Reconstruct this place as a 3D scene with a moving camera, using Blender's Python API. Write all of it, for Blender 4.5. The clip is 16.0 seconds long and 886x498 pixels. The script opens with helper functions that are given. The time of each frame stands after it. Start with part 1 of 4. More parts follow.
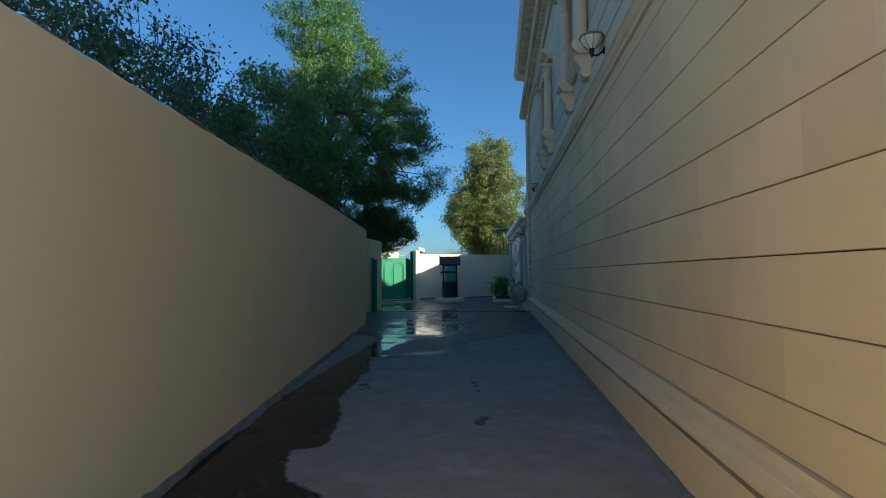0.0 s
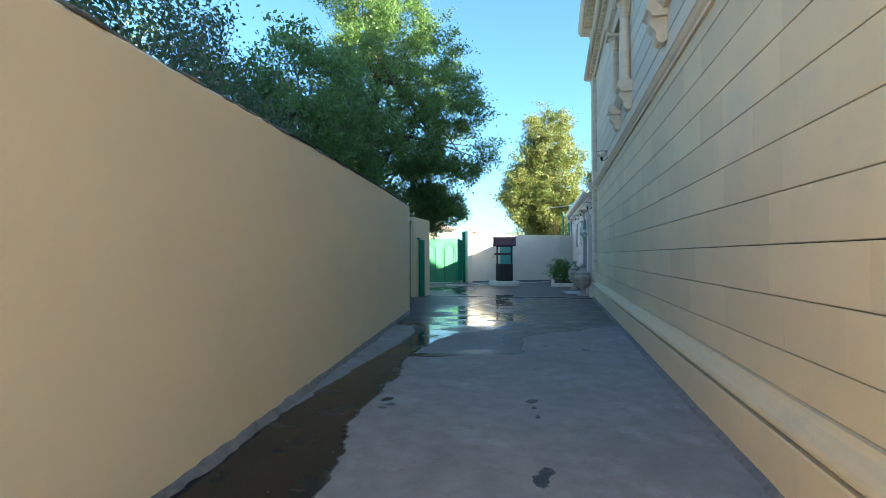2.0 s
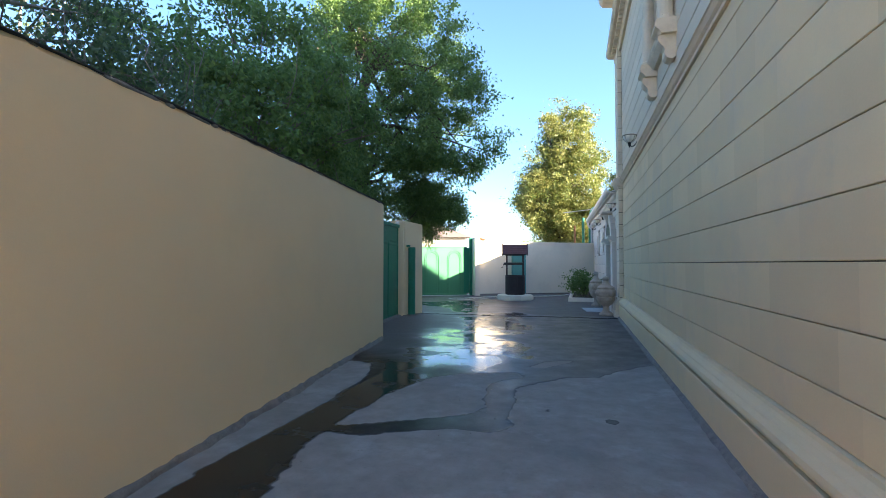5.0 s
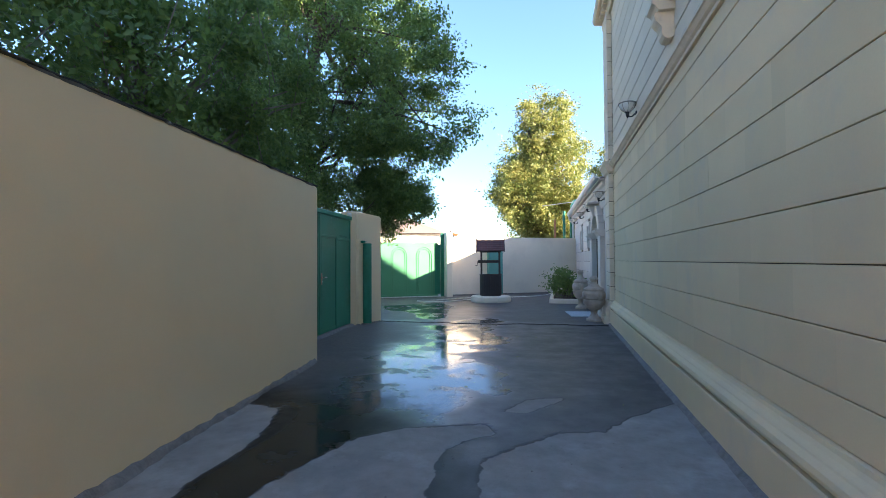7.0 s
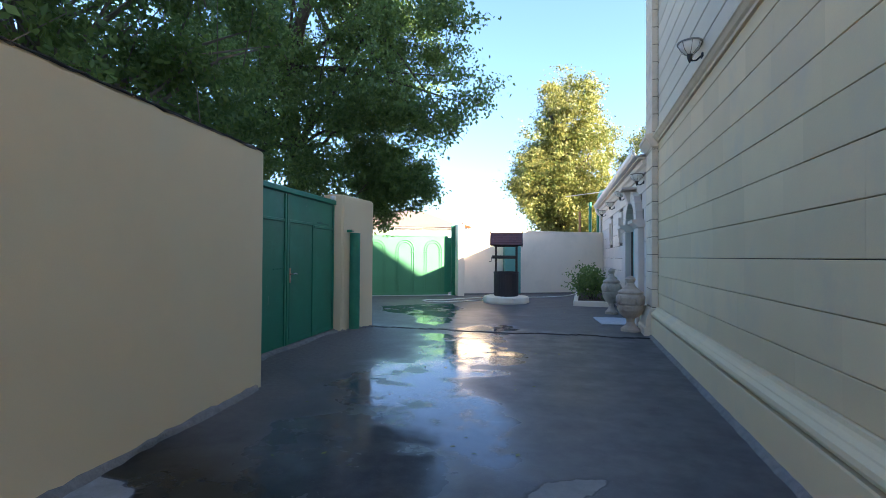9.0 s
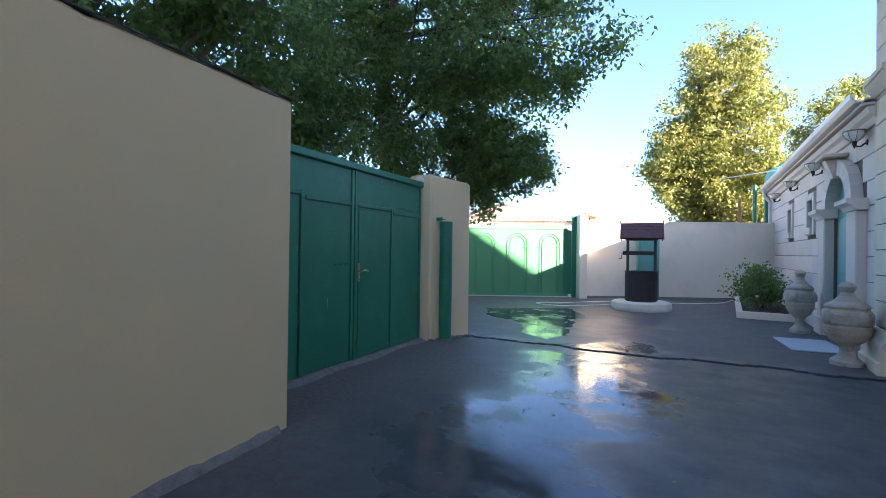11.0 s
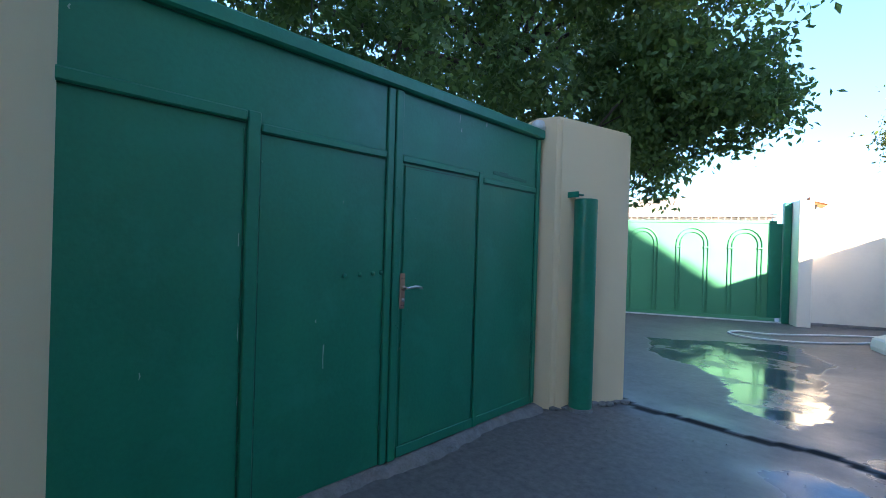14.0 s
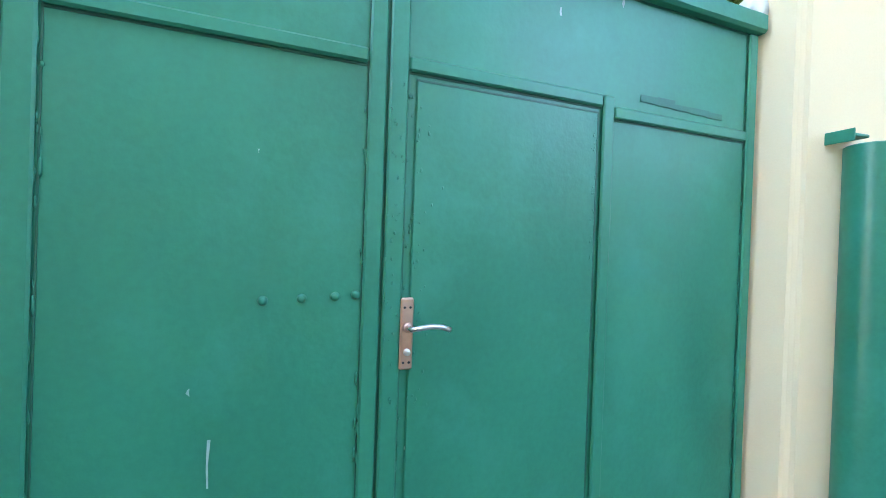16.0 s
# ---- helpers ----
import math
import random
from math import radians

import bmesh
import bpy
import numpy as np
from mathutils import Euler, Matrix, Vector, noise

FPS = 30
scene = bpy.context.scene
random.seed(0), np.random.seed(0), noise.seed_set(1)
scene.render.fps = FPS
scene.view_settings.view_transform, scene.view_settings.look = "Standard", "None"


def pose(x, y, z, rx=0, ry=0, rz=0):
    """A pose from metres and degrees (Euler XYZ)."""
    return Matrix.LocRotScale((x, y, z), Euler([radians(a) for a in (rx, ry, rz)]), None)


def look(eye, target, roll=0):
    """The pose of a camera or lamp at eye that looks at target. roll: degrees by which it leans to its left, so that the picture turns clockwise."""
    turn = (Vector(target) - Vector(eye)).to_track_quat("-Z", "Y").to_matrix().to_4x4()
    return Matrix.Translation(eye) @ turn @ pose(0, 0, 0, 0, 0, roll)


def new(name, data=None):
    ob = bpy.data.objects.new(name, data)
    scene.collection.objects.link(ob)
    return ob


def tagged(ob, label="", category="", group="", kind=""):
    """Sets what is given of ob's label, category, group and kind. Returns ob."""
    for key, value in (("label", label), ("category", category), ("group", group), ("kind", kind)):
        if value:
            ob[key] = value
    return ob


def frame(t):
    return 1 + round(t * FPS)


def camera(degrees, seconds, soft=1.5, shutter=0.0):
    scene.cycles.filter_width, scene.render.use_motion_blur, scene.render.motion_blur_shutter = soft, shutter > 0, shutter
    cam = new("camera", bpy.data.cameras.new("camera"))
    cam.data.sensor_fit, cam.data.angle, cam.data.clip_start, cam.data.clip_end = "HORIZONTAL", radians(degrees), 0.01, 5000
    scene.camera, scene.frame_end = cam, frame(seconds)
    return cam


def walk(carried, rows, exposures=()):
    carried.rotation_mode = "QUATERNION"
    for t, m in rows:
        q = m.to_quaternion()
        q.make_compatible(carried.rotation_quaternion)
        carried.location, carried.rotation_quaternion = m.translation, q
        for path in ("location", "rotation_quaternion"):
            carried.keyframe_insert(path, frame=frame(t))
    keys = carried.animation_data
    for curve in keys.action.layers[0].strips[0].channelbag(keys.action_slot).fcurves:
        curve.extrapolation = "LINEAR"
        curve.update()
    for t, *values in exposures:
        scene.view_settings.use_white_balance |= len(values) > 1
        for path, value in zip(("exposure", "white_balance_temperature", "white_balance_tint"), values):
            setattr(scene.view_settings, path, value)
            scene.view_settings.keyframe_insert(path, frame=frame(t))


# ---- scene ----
cam = camera(88.0, 16.0, soft=0.75)
EXPOSURES = [(0, 1.0, 5500, -8), (0.5, 1.45, 5600, -7), (1.0, 2.3, 5850, -7), (3, 2.7, 6300, 2), (5.5, 2.85, 6800, 11), (8, 2.95, 6900, 15), (12.5, 3.1, 6600, 19), (14.3, 3.4, 6250, 11), (15.2, 4.6, 7200, 10), (16, 5.4, 7600, 12)]
PATH = [
    (0, (1.212, -1.187, 1.327), (0.946, 0.792, 1.434), -0.3),
    (0.5, (1.188, -0.833, 1.333), (0.914, 1.146, 1.41), -0.3),
    (1, (1.104, -0.496, 1.328), (0.777, 1.477, 1.379), -0.2),
    (1.5, (1.061, -0.163, 1.351), (0.669, 1.798, 1.375), -0.1),
    (2, (1.105, 0.199, 1.337), (0.601, 2.134, 1.364), -0.1),
    (2.5, (1.142, 0.518, 1.338), (0.608, 2.446, 1.362), 0.0),
    (3, (1.124, 0.879, 1.354), (0.551, 2.795, 1.388), 0.6),
    (5.5, (1.21, 3.116, 1.409), (0.623, 5.027, 1.475), -0.0),
    (6, (1.1, 3.609, 1.432), (0.56, 5.534, 1.495), -0.3),
    (6.5, (1.059, 4.085, 1.402), (0.552, 6.019, 1.453), -0.5),
    (7, (1.023, 4.54, 1.429), (0.523, 6.476, 1.479), -0.3),
    (7.5, (0.975, 5.014, 1.446), (0.462, 6.947, 1.498), 0.0),
    (8, (0.964, 5.485, 1.408), (0.427, 7.412, 1.448), 0.1),
    (10.5, (0.593, 7.696, 1.397), (-0.282, 9.494, 1.418), 0.9),
    (11, (0.47, 8.142, 1.37), (-0.588, 9.839, 1.379), 0.8),
    (11.5, (0.289, 8.575, 1.349), (-0.878, 10.199, 1.356), 1.0),
    (12, (0.054, 8.991, 1.379), (-1.203, 10.546, 1.36), 1.5),
    (12.5, (-0.212, 9.457, 1.376), (-1.627, 10.87, 1.341), 1.5),
    (13, (-0.473, 9.85, 1.362), (-1.939, 11.21, 1.334), 2.1),
    (13.5, (-0.799, 10.241, 1.383), (-2.274, 11.592, 1.364), 2.0),
    (14, (-1.039, 10.664, 1.373), (-2.553, 11.971, 1.366), 1.7),
    (14.5, (-1.277, 11.01, 1.389), (-2.893, 12.187, 1.386), 1.1),
    (15, (-1.527, 11.351, 1.415), (-3.251, 12.364, 1.396), 0.9),
    (15.5, (-1.73, 11.725, 1.42), (-3.572, 12.482, 1.364), 0.1),
    (16, (-1.985, 12.03, 1.365), (-3.9, 12.607, 1.352), 2.0),
]
walk(cam, [(t, look(eye, target, roll)) for t, eye, target, roll in PATH],
     exposures=EXPOSURES)

# ---- daylight ----
SUN_WAY = Vector((2.22, -0.71, 1.0)).normalized()
world = bpy.data.worlds.new("sky")
scene.world = world
world.use_nodes = True
wn = world.node_tree.nodes
sky = wn.new("ShaderNodeTexSky")
sky.sky_type = 'NISHITA'
sky.sun_disc = False
sky.sun_elevation = math.asin(SUN_WAY.z)
sky.sun_rotation = math.atan2(SUN_WAY.x, SUN_WAY.y)
sky.air_density, sky.dust_density, sky.ozone_density = 1.0, 1.5, 6.0
wn["Background"].inputs["Strength"].default_value = 0.085
world.node_tree.links.new(sky.outputs["Color"], wn["Background"].inputs["Color"])
sun = new("sun", bpy.data.lights.new("sun", "SUN"))
sun.data.energy, sun.data.angle, sun.data.color = 5.0, radians(0.5), (1.0, 0.86, 0.66)
sun.matrix_world = look((0, 0, 0), -SUN_WAY)


# ---- materials ----
def rgb(c):
    return (*c, 1.0)


def material(name, base, rough=0.8, metal=0.0, vary=0.12, scale=3.0, fine=60.0, bump=0.15, bump_size=0.004, stain=None, stain_scale=1.2,
             stain_amount=0.5, per_object=0.0, per_island=0.0, spec=0.5, streak=0.0):
    """A painted, plastered or metal surface: base colour with broad and fine variation, stains and fine relief."""
    m = bpy.data.materials.new(name)
    m.use_nodes = True
    nt = m.node_tree
    n, l = nt.nodes, nt.links
    b = n["Principled BSDF"]
    tc = n.new("ShaderNodeTexCoord")
    geo = n.new("ShaderNodeNewGeometry")
    big = n.new("ShaderNodeTexNoise")
    big.inputs["Scale"].default_value = scale
    big.inputs["Detail"].default_value = 5
    small = n.new("ShaderNodeTexNoise")
    small.inputs["Scale"].default_value = fine
    small.inputs["Detail"].default_value = 3
    l.new(geo.outputs["Position"], small.inputs["Vector"])
    if streak:
        mp = n.new("ShaderNodeMapping")
        mp.inputs["Scale"].default_value = (1, 1, streak)
        l.new(geo.outputs["Position"], mp.inputs["Vector"])
        l.new(mp.outputs["Vector"], big.inputs["Vector"])
    else:
        l.new(geo.outputs["Position"], big.inputs["Vector"])

    def maths(op, a, c):
        q = n.new("ShaderNodeMath")
        q.operation = op
        for i, v in enumerate((a, c)):
            if isinstance(v, (int, float)):
                q.inputs[i].default_value = v
            else:
                l.new(v, q.inputs[i])
        return q.outputs[0]
    v = maths("MULTIPLY", maths("SUBTRACT", big.outputs["Fac"], 0.5), vary * 2.2)
    v = maths("ADD", v, maths("MULTIPLY", maths("SUBTRACT", small.outputs["Fac"], 0.5), vary * 1.0))
    if per_object:
        oi = n.new("ShaderNodeObjectInfo")
        v = maths("ADD", v, maths("MULTIPLY", maths("SUBTRACT", oi.outputs["Random"], 0.5), per_object))
    if per_island:
        v = maths("ADD", v, maths("MULTIPLY", maths("SUBTRACT", geo.outputs["Random Per Island"], 0.5), per_island))
    hsv = n.new("ShaderNodeHueSaturation")
    hsv.inputs["Color"].default_value = rgb(base)
    l.new(maths("ADD", v, 1.0), hsv.inputs["Value"])
    colour = hsv.outputs["Color"]
    if stain:
        sn = n.new("ShaderNodeTexNoise")
        sn.inputs["Scale"].default_value = stain_scale
        sn.inputs["Detail"].default_value = 7
        sn.inputs["Roughness"].default_value = 0.65
        l.new(geo.outputs["Position"], sn.inputs["Vector"])
        ramp = n.new("ShaderNodeMapRange")
        ramp.inputs["From Min"].default_value, ramp.inputs["From Max"].default_value = 0.52, 0.72
        ramp.inputs["To Max"].default_value = stain_amount
        l.new(sn.outputs["Fac"], ramp.inputs["Value"])
        mix = n.new("ShaderNodeMixRGB")
        mix.inputs["Color2"].default_value = rgb(stain)
        l.new(ramp.outputs["Result"], mix.inputs["Fac"])
        l.new(colour, mix.inputs["Color1"])
        colour = mix.outputs["Color"]
    l.new(colour, b.inputs["Base Color"])
    b.inputs["Metallic"].default_value = metal
    b.inputs["Specular IOR Level"].default_value = spec
    l.new(maths("ADD", rough, maths("MULTIPLY", maths("SUBTRACT", big.outputs["Fac"], 0.5), 0.25)), b.inputs["Roughness"])
    bp = n.new("ShaderNodeBump")
    bp.inputs["Strength"].default_value = bump
    bp.inputs["Distance"].default_value = bump_size
    l.new(maths("ADD", small.outputs["Fac"], maths("MULTIPLY", big.outputs["Fac"], 1.5)), bp.inputs["Height"])
    l.new(bp.outputs["Normal"], b.inputs["Normal"])
    return m


def leaf_material(name, base, warm, rough=0.45):
    m = bpy.data.materials.new(name)
    m.use_nodes = True
    n, l = m.node_tree.nodes, m.node_tree.links
    b = n["Principled BSDF"]
    geo = n.new("ShaderNodeNewGeometry")
    big = n.new("ShaderNodeTexNoise")
    big.inputs["Scale"].default_value = 0.7
    l.new(geo.outputs["Position"], big.inputs["Vector"])
    add = n.new("ShaderNodeMath")
    add.operation = "ADD"
    l.new(geo.outputs["Random Per Island"], add.inputs[0])
    l.new(big.outputs["Fac"], add.inputs[1])
    ramp = n.new("ShaderNodeMapRange")
    ramp.inputs["From Min"].default_value, ramp.inputs["From Max"].default_value = 0.45, 1.5
    l.new(add.outputs[0], ramp.inputs["Value"])
    mix = n.new("ShaderNodeMixRGB")
    mix.inputs["Color1"].default_value, mix.inputs["Color2"].default_value = rgb(base), rgb(warm)
    l.new(ramp.outputs["Result"], mix.inputs["Fac"])
    l.new(mix.outputs["Color"], b.inputs["Base Color"])
    b.inputs["Roughness"].default_value = rough
    tr = n.new("ShaderNodeBsdfTranslucent")
    l.new(mix.outputs["Color"], tr.inputs["Color"])
    ms = n.new("ShaderNodeMixShader")
    ms.inputs["Fac"].default_value = 0.5
    l.new(b.outputs["BSDF"], ms.inputs[1])
    l.new(tr.outputs["BSDF"], ms.inputs[2])
    l.new(ms.outputs["Shader"], n["Material Output"].inputs["Surface"])
    return m


def ground_material():
    """Old concrete and asphalt; the attributes wet and lip tell where water lies and where the paving is broken."""
    m = bpy.data.materials.new("paving")
    m.use_nodes = True
    n, l = m.node_tree.nodes, m.node_tree.links
    b = n["Principled BSDF"]
    geo = n.new("ShaderNodeNewGeometry")

    def noise_tex(scale, detail=5, rough=0.55):
        t = n.new("ShaderNodeTexNoise")
        t.inputs["Scale"].default_value, t.inputs["Detail"].default_value, t.inputs["Roughness"].default_value = scale, detail, rough
        l.new(geo.outputs["Position"], t.inputs["Vector"])
        return t.outputs["Fac"]

    def attr(name):
        a = n.new("ShaderNodeAttribute")
        a.attribute_name = name
        return a.outputs["Fac"]

    def ranged(v, a, c, d, e):
        q = n.new("ShaderNodeMapRange")
        for k, w in zip(("From Min", "From Max", "To Min", "To Max"), (a, c, d, e)):
            q.inputs[k].default_value = w
        l.new(v, q.inputs["Value"])
        return q.outputs["Result"]

    def mixed(f, c1, c2, kind="MIX"):
        q = n.new("ShaderNodeMixRGB")
        q.blend_type = kind
        for i, v in enumerate((f, c1, c2)):
            if isinstance(v, (int, float)):
                q.inputs[i].default_value = v
            elif isinstance(v, tuple):
                q.inputs[i].default_value = rgb(v)
            else:
                l.new(v, q.inputs[i])
        return q.outputs["Color"]
    broad, mid, grit = noise_tex(0.9, 6), noise_tex(5, 7, 0.65), noise_tex(90, 3)
    wet0 = n.new("ShaderNodeMath")
    wet0.operation = "ADD"
    l.new(attr("wet"), wet0.inputs[0])
    l.new(ranged(noise_tex(9, 6, 0.6), 0.25, 0.75, -0.22, 0.22), wet0.inputs[1])
    wet = ranged(wet0.outputs[0], 0.42, 0.58, 0, 1)
    rim = ranged(wet0.outputs[0], 0.30, 0.42, 0, 1)
    tar = attr("tar")
    dry = mixed(ranged(mid, 0.35, 0.7, 0, 1), (0.22, 0.208, 0.196), (0.31, 0.294, 0.275))
    dry = mixed(ranged(broad, 0.48, 0.7, 0, 0.4), dry, (0.15, 0.145, 0.14))
    dry = mixed(ranged(grit, 0.62, 0.75, 0, 0.35), dry, (0.06, 0.058, 0.055))
    dry = mixed(ranged(noise_tex(1.6, 9, 0.7), 0.54, 0.68, 0, 0.65), dry, (0.37, 0.365, 0.355))
    dry = mixed(rim, dry, (0.085, 0.083, 0.082))
    soaked = mixed(ranged(mid, 0.3, 0.7, 0, 1), (0.009, 0.008, 0.007), (0.028, 0.026, 0.024))
    asphalt = mixed(ranged(mid, 0.3, 0.7, 0, 1), (0.048, 0.049, 0.053), (0.095, 0.095, 0.098))
    asphalt = mixed(ranged(grit, 0.6, 0.72, 0, 0.6), asphalt, (0.16, 0.155, 0.15))
    coarse = mixed(ranged(noise_tex(17, 10, 0.72), 0.30, 0.72, 0, 1), (0.09, 0.078, 0.07), (0.19, 0.17, 0.153))
    asphalt = mixed(attr("damp"), asphalt, coarse)
    col = mixed(wet, dry, mixed(tar, soaked, asphalt))
    col = mixed(attr("crack"), col, (0.012, 0.011, 0.01))
    l.new(col, b.inputs["Base Color"])
    pool = attr("pool")
    film = ranged(noise_tex(2.2, 6, 0.6), 0.35, 0.68, 0.34, 0.52)
    patches = n.new("ShaderNodeTexNoise")
    patches.inputs["Scale"].default_value, patches.inputs["Detail"].default_value, patches.inputs["Roughness"].default_value = 2.6, 8, 0.62
    flat = n.new("ShaderNodeMapping")
    flat.inputs["Scale"].default_value = (0.8, 1.0, 1.0)
    l.new(geo.outputs["Position"], flat.inputs["Vector"])
    l.new(flat.outputs["Vector"], patches.inputs["Vector"])
    still = mixed(pool, film, ranged(patches.outputs["Fac"], 0.48, 0.60, 0.06, 0.31))
    still = mixed(attr("damp"), still, (0.68, 0.68, 0.68))
    rough = mixed(wet, ranged(mid, 0.3, 0.7, 0.75, 0.95), still)
    rough = mixed(attr("crack"), rough, (0.9, 0.9, 0.9))
    l.new(rough, b.inputs["Roughness"])
    b.inputs["Specular IOR Level"].default_value = 0.3
    bp = n.new("ShaderNodeBump")
    bp.inputs["Distance"].default_value = 0.006
    l.new(mixed(0.35, mid, grit), bp.inputs["Height"])
    l.new(mixed(wet, (0.5, 0.5, 0.5), mixed(attr("damp"), mixed(pool, (0.35, 0.35, 0.35), (0.11, 0.11, 0.11)), (0.45, 0.45, 0.45))), bp.inputs["Strength"])
    l.new(bp.outputs["Normal"], b.inputs["Normal"])
    return m


PLASTER = material("cream_plaster", (0.76, 0.597, 0.375), 0.9, vary=0.05, scale=1.3, fine=130, bump=0.25, bump_size=0.003,
                   stain=(0.60, 0.47, 0.30), stain_scale=0.9, stain_amount=0.22)
RENDER = material("pale_plaster", (0.77, 0.69, 0.57), 0.9, vary=0.05, scale=1.0, fine=90, bump=0.2, stain=(0.45, 0.4, 0.33), stain_amount=0.25)
MORTAR = material("grey_mortar", (0.20, 0.185, 0.17), 0.95, vary=0.4, scale=14, fine=70, bump=0.8, bump_size=0.012, stain=(0.07, 0.065, 0.06), stain_scale=9)
STONE = material("limestone_block", (0.685, 0.52, 0.312), 0.85, vary=0.07, scale=2.2, fine=80, bump=0.15, stain=(0.54, 0.45, 0.34), stain_scale=1.6,
                 stain_amount=0.5, per_object=0.13, per_island=0.0)
STONE_UP = material("limestone_upper", (0.68, 0.56, 0.41), 0.85, vary=0.07, scale=2.2, fine=80, bump=0.15, per_island=0.16)
STONE_TRIM = material("limestone_trim", (0.68, 0.56, 0.41), 0.85, vary=0.1, scale=4, fine=70, bump=0.2, stain=(0.36, 0.29, 0.2), stain_scale=3, stain_amount=0.5)
JOINT = material("dark_joint", (0.115, 0.088, 0.066), 0.95, vary=0.2)
WHITE_STONE = material("white_stone", (0.60, 0.515, 0.44), 0.85, vary=0.08, scale=3, fine=70, per_object=0.12, stain=(0.5, 0.43, 0.35), stain_amount=0.4)
GREEN = material("green_paint", (0.009, 0.19, 0.108), 0.40, vary=0.26, scale=2.6, fine=45, bump=0.22, bump_size=0.004, stain=(0.020, 0.235, 0.15), stain_scale=3.2,
                 stain_amount=0.8, streak=0.4)
# darker green that paints the shade along the gate's seams
GREEN_SHADE = material("green_seam_shade", (0.010, 0.105, 0.062), 0.5, vary=0.3, scale=8, fine=60)
GREEN_PATCH = material("green_paint_patch", (0.012, 0.135, 0.085), 0.5, vary=0.3, scale=14, fine=60)
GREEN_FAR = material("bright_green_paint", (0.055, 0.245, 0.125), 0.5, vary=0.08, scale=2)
CHIP = material("paint_scratch", (0.30, 0.42, 0.36), 0.7, vary=0.3, scale=30)
BRASS = material("worn_copper_plate", (0.62, 0.36, 0.26), 0.35, metal=0.75, vary=0.2, scale=20, bump=0.1)
STEEL = material("brushed_steel", (0.62, 0.60, 0.57), 0.3, metal=0.9, vary=0.1, scale=20)
IRON = material("black_iron", (0.03, 0.03, 0.032), 0.5, metal=0.5, vary=0.2)
LAMP_METAL = material("weathered_lamp_metal", (0.24, 0.21, 0.18), 0.6, metal=0.2, vary=0.2)
BROWN = material("dark_brown_paint", (0.035, 0.026, 0.028), 0.6, vary=0.2, scale=5, streak=0.3)
ROOF_RED = material("maroon_shingle", (0.10, 0.035, 0.03), 0.6, vary=0.2, scale=5, per_object=0.3)
FELT = material("roofing_felt", (0.06, 0.056, 0.052), 0.9, vary=0.3, scale=9, bump=0.5)
WOOD_DARK = material("dark_wood", (0.06, 0.045, 0.04), 0.65, vary=0.3, scale=9, fine=90)
GLASSY = material("frosted_glass_shade", (0.78, 0.76, 0.70), 0.35, vary=0.06, scale=6)
HOSE = material("white_hose", (0.72, 0.70, 0.66), 0.45, vary=0.08)
ZINC = material("pale_zinc_gutter", (0.62, 0.62, 0.60), 0.4, metal=0.2, vary=0.1, scale=3)
TEAL = material("teal_door_paint", (0.09, 0.30, 0.27), 0.45, vary=0.1, scale=2, streak=0.4)
TANK = material("faded_green_plastic", (0.12, 0.42, 0.30), 0.4, vary=0.1)
RUST = material("rusty_post", (0.36, 0.15, 0.07), 0.8, vary=0.3, scale=10)
DARK = material("dark_interior", (0.02, 0.02, 0.022), 0.3, vary=0.1)
SOIL = material("garden_soil", (0.06, 0.045, 0.03), 0.95, vary=0.4, scale=15, bump=0.8, bump_size=0.02)
BARK = material("grey_brown_bark", (0.085, 0.068, 0.052), 0.95, vary=0.4, scale=9, fine=40, bump=0.8, bump_size=0.02)
TWIG = material("pale_twig", (0.17, 0.145, 0.12), 0.9, vary=0.3, scale=9)
LEAF = leaf_material("elm_leaf", (0.10, 0.185, 0.060), (0.18, 0.280, 0.070))
LEAF_DARK = leaf_material("shrub_leaf", (0.065, 0.115, 0.055), (0.125, 0.18, 0.075))
LEAF_SUN = leaf_material("poplar_leaf", (0.120, 0.180, 0.045), (0.31, 0.295, 0.09))
PETAL = material("white_petal", (0.75, 0.70, 0.65), 0.7)
URN = material("weathered_urn_stone", (0.44, 0.355, 0.28), 0.9, vary=0.2, scale=7, fine=50, bump=0.6, bump_size=0.012, stain=(0.22, 0.17, 0.13), stain_scale=6, stain_amount=0.6)
MAT_CLOTH = material("pale_doormat", (0.42, 0.43, 0.45), 0.9, vary=0.2, scale=10)
ROOF_TILE = material("brown_roof_tile", (0.16, 0.12, 0.105), 0.8, vary=0.2, scale=5)
GROUND = ground_material()


# ---- shaping helpers ----
def finish(name, bm, mat, smooth=False):
    me = bpy.data.meshes.new(name)
    bmesh.ops.recalc_face_normals(bm, faces=bm.faces[:])
    bm.to_mesh(me)
    bm.free()
    if smooth:
        me.polygons.foreach_set("use_smooth", [True] * len(me.polygons))
    me.materials.append(mat)
    return me


def part(name, bm, mat, parent=None, label="", smooth=False, m=None):
    """One mesh object, under a thing or under a part."""
    ob = new(name, finish(name, bm, mat, smooth))
    if m is not None:
        ob.matrix_basis = m
    if parent:
        ob.parent = parent
    if label:
        tagged(ob, label)
    return ob


def thing(name, m, label, category, group="", kind=""):
    ob = new(name)
    ob.empty_display_size = 0.1
    ob.matrix_basis = m
    return tagged(ob, label, category, group, kind)


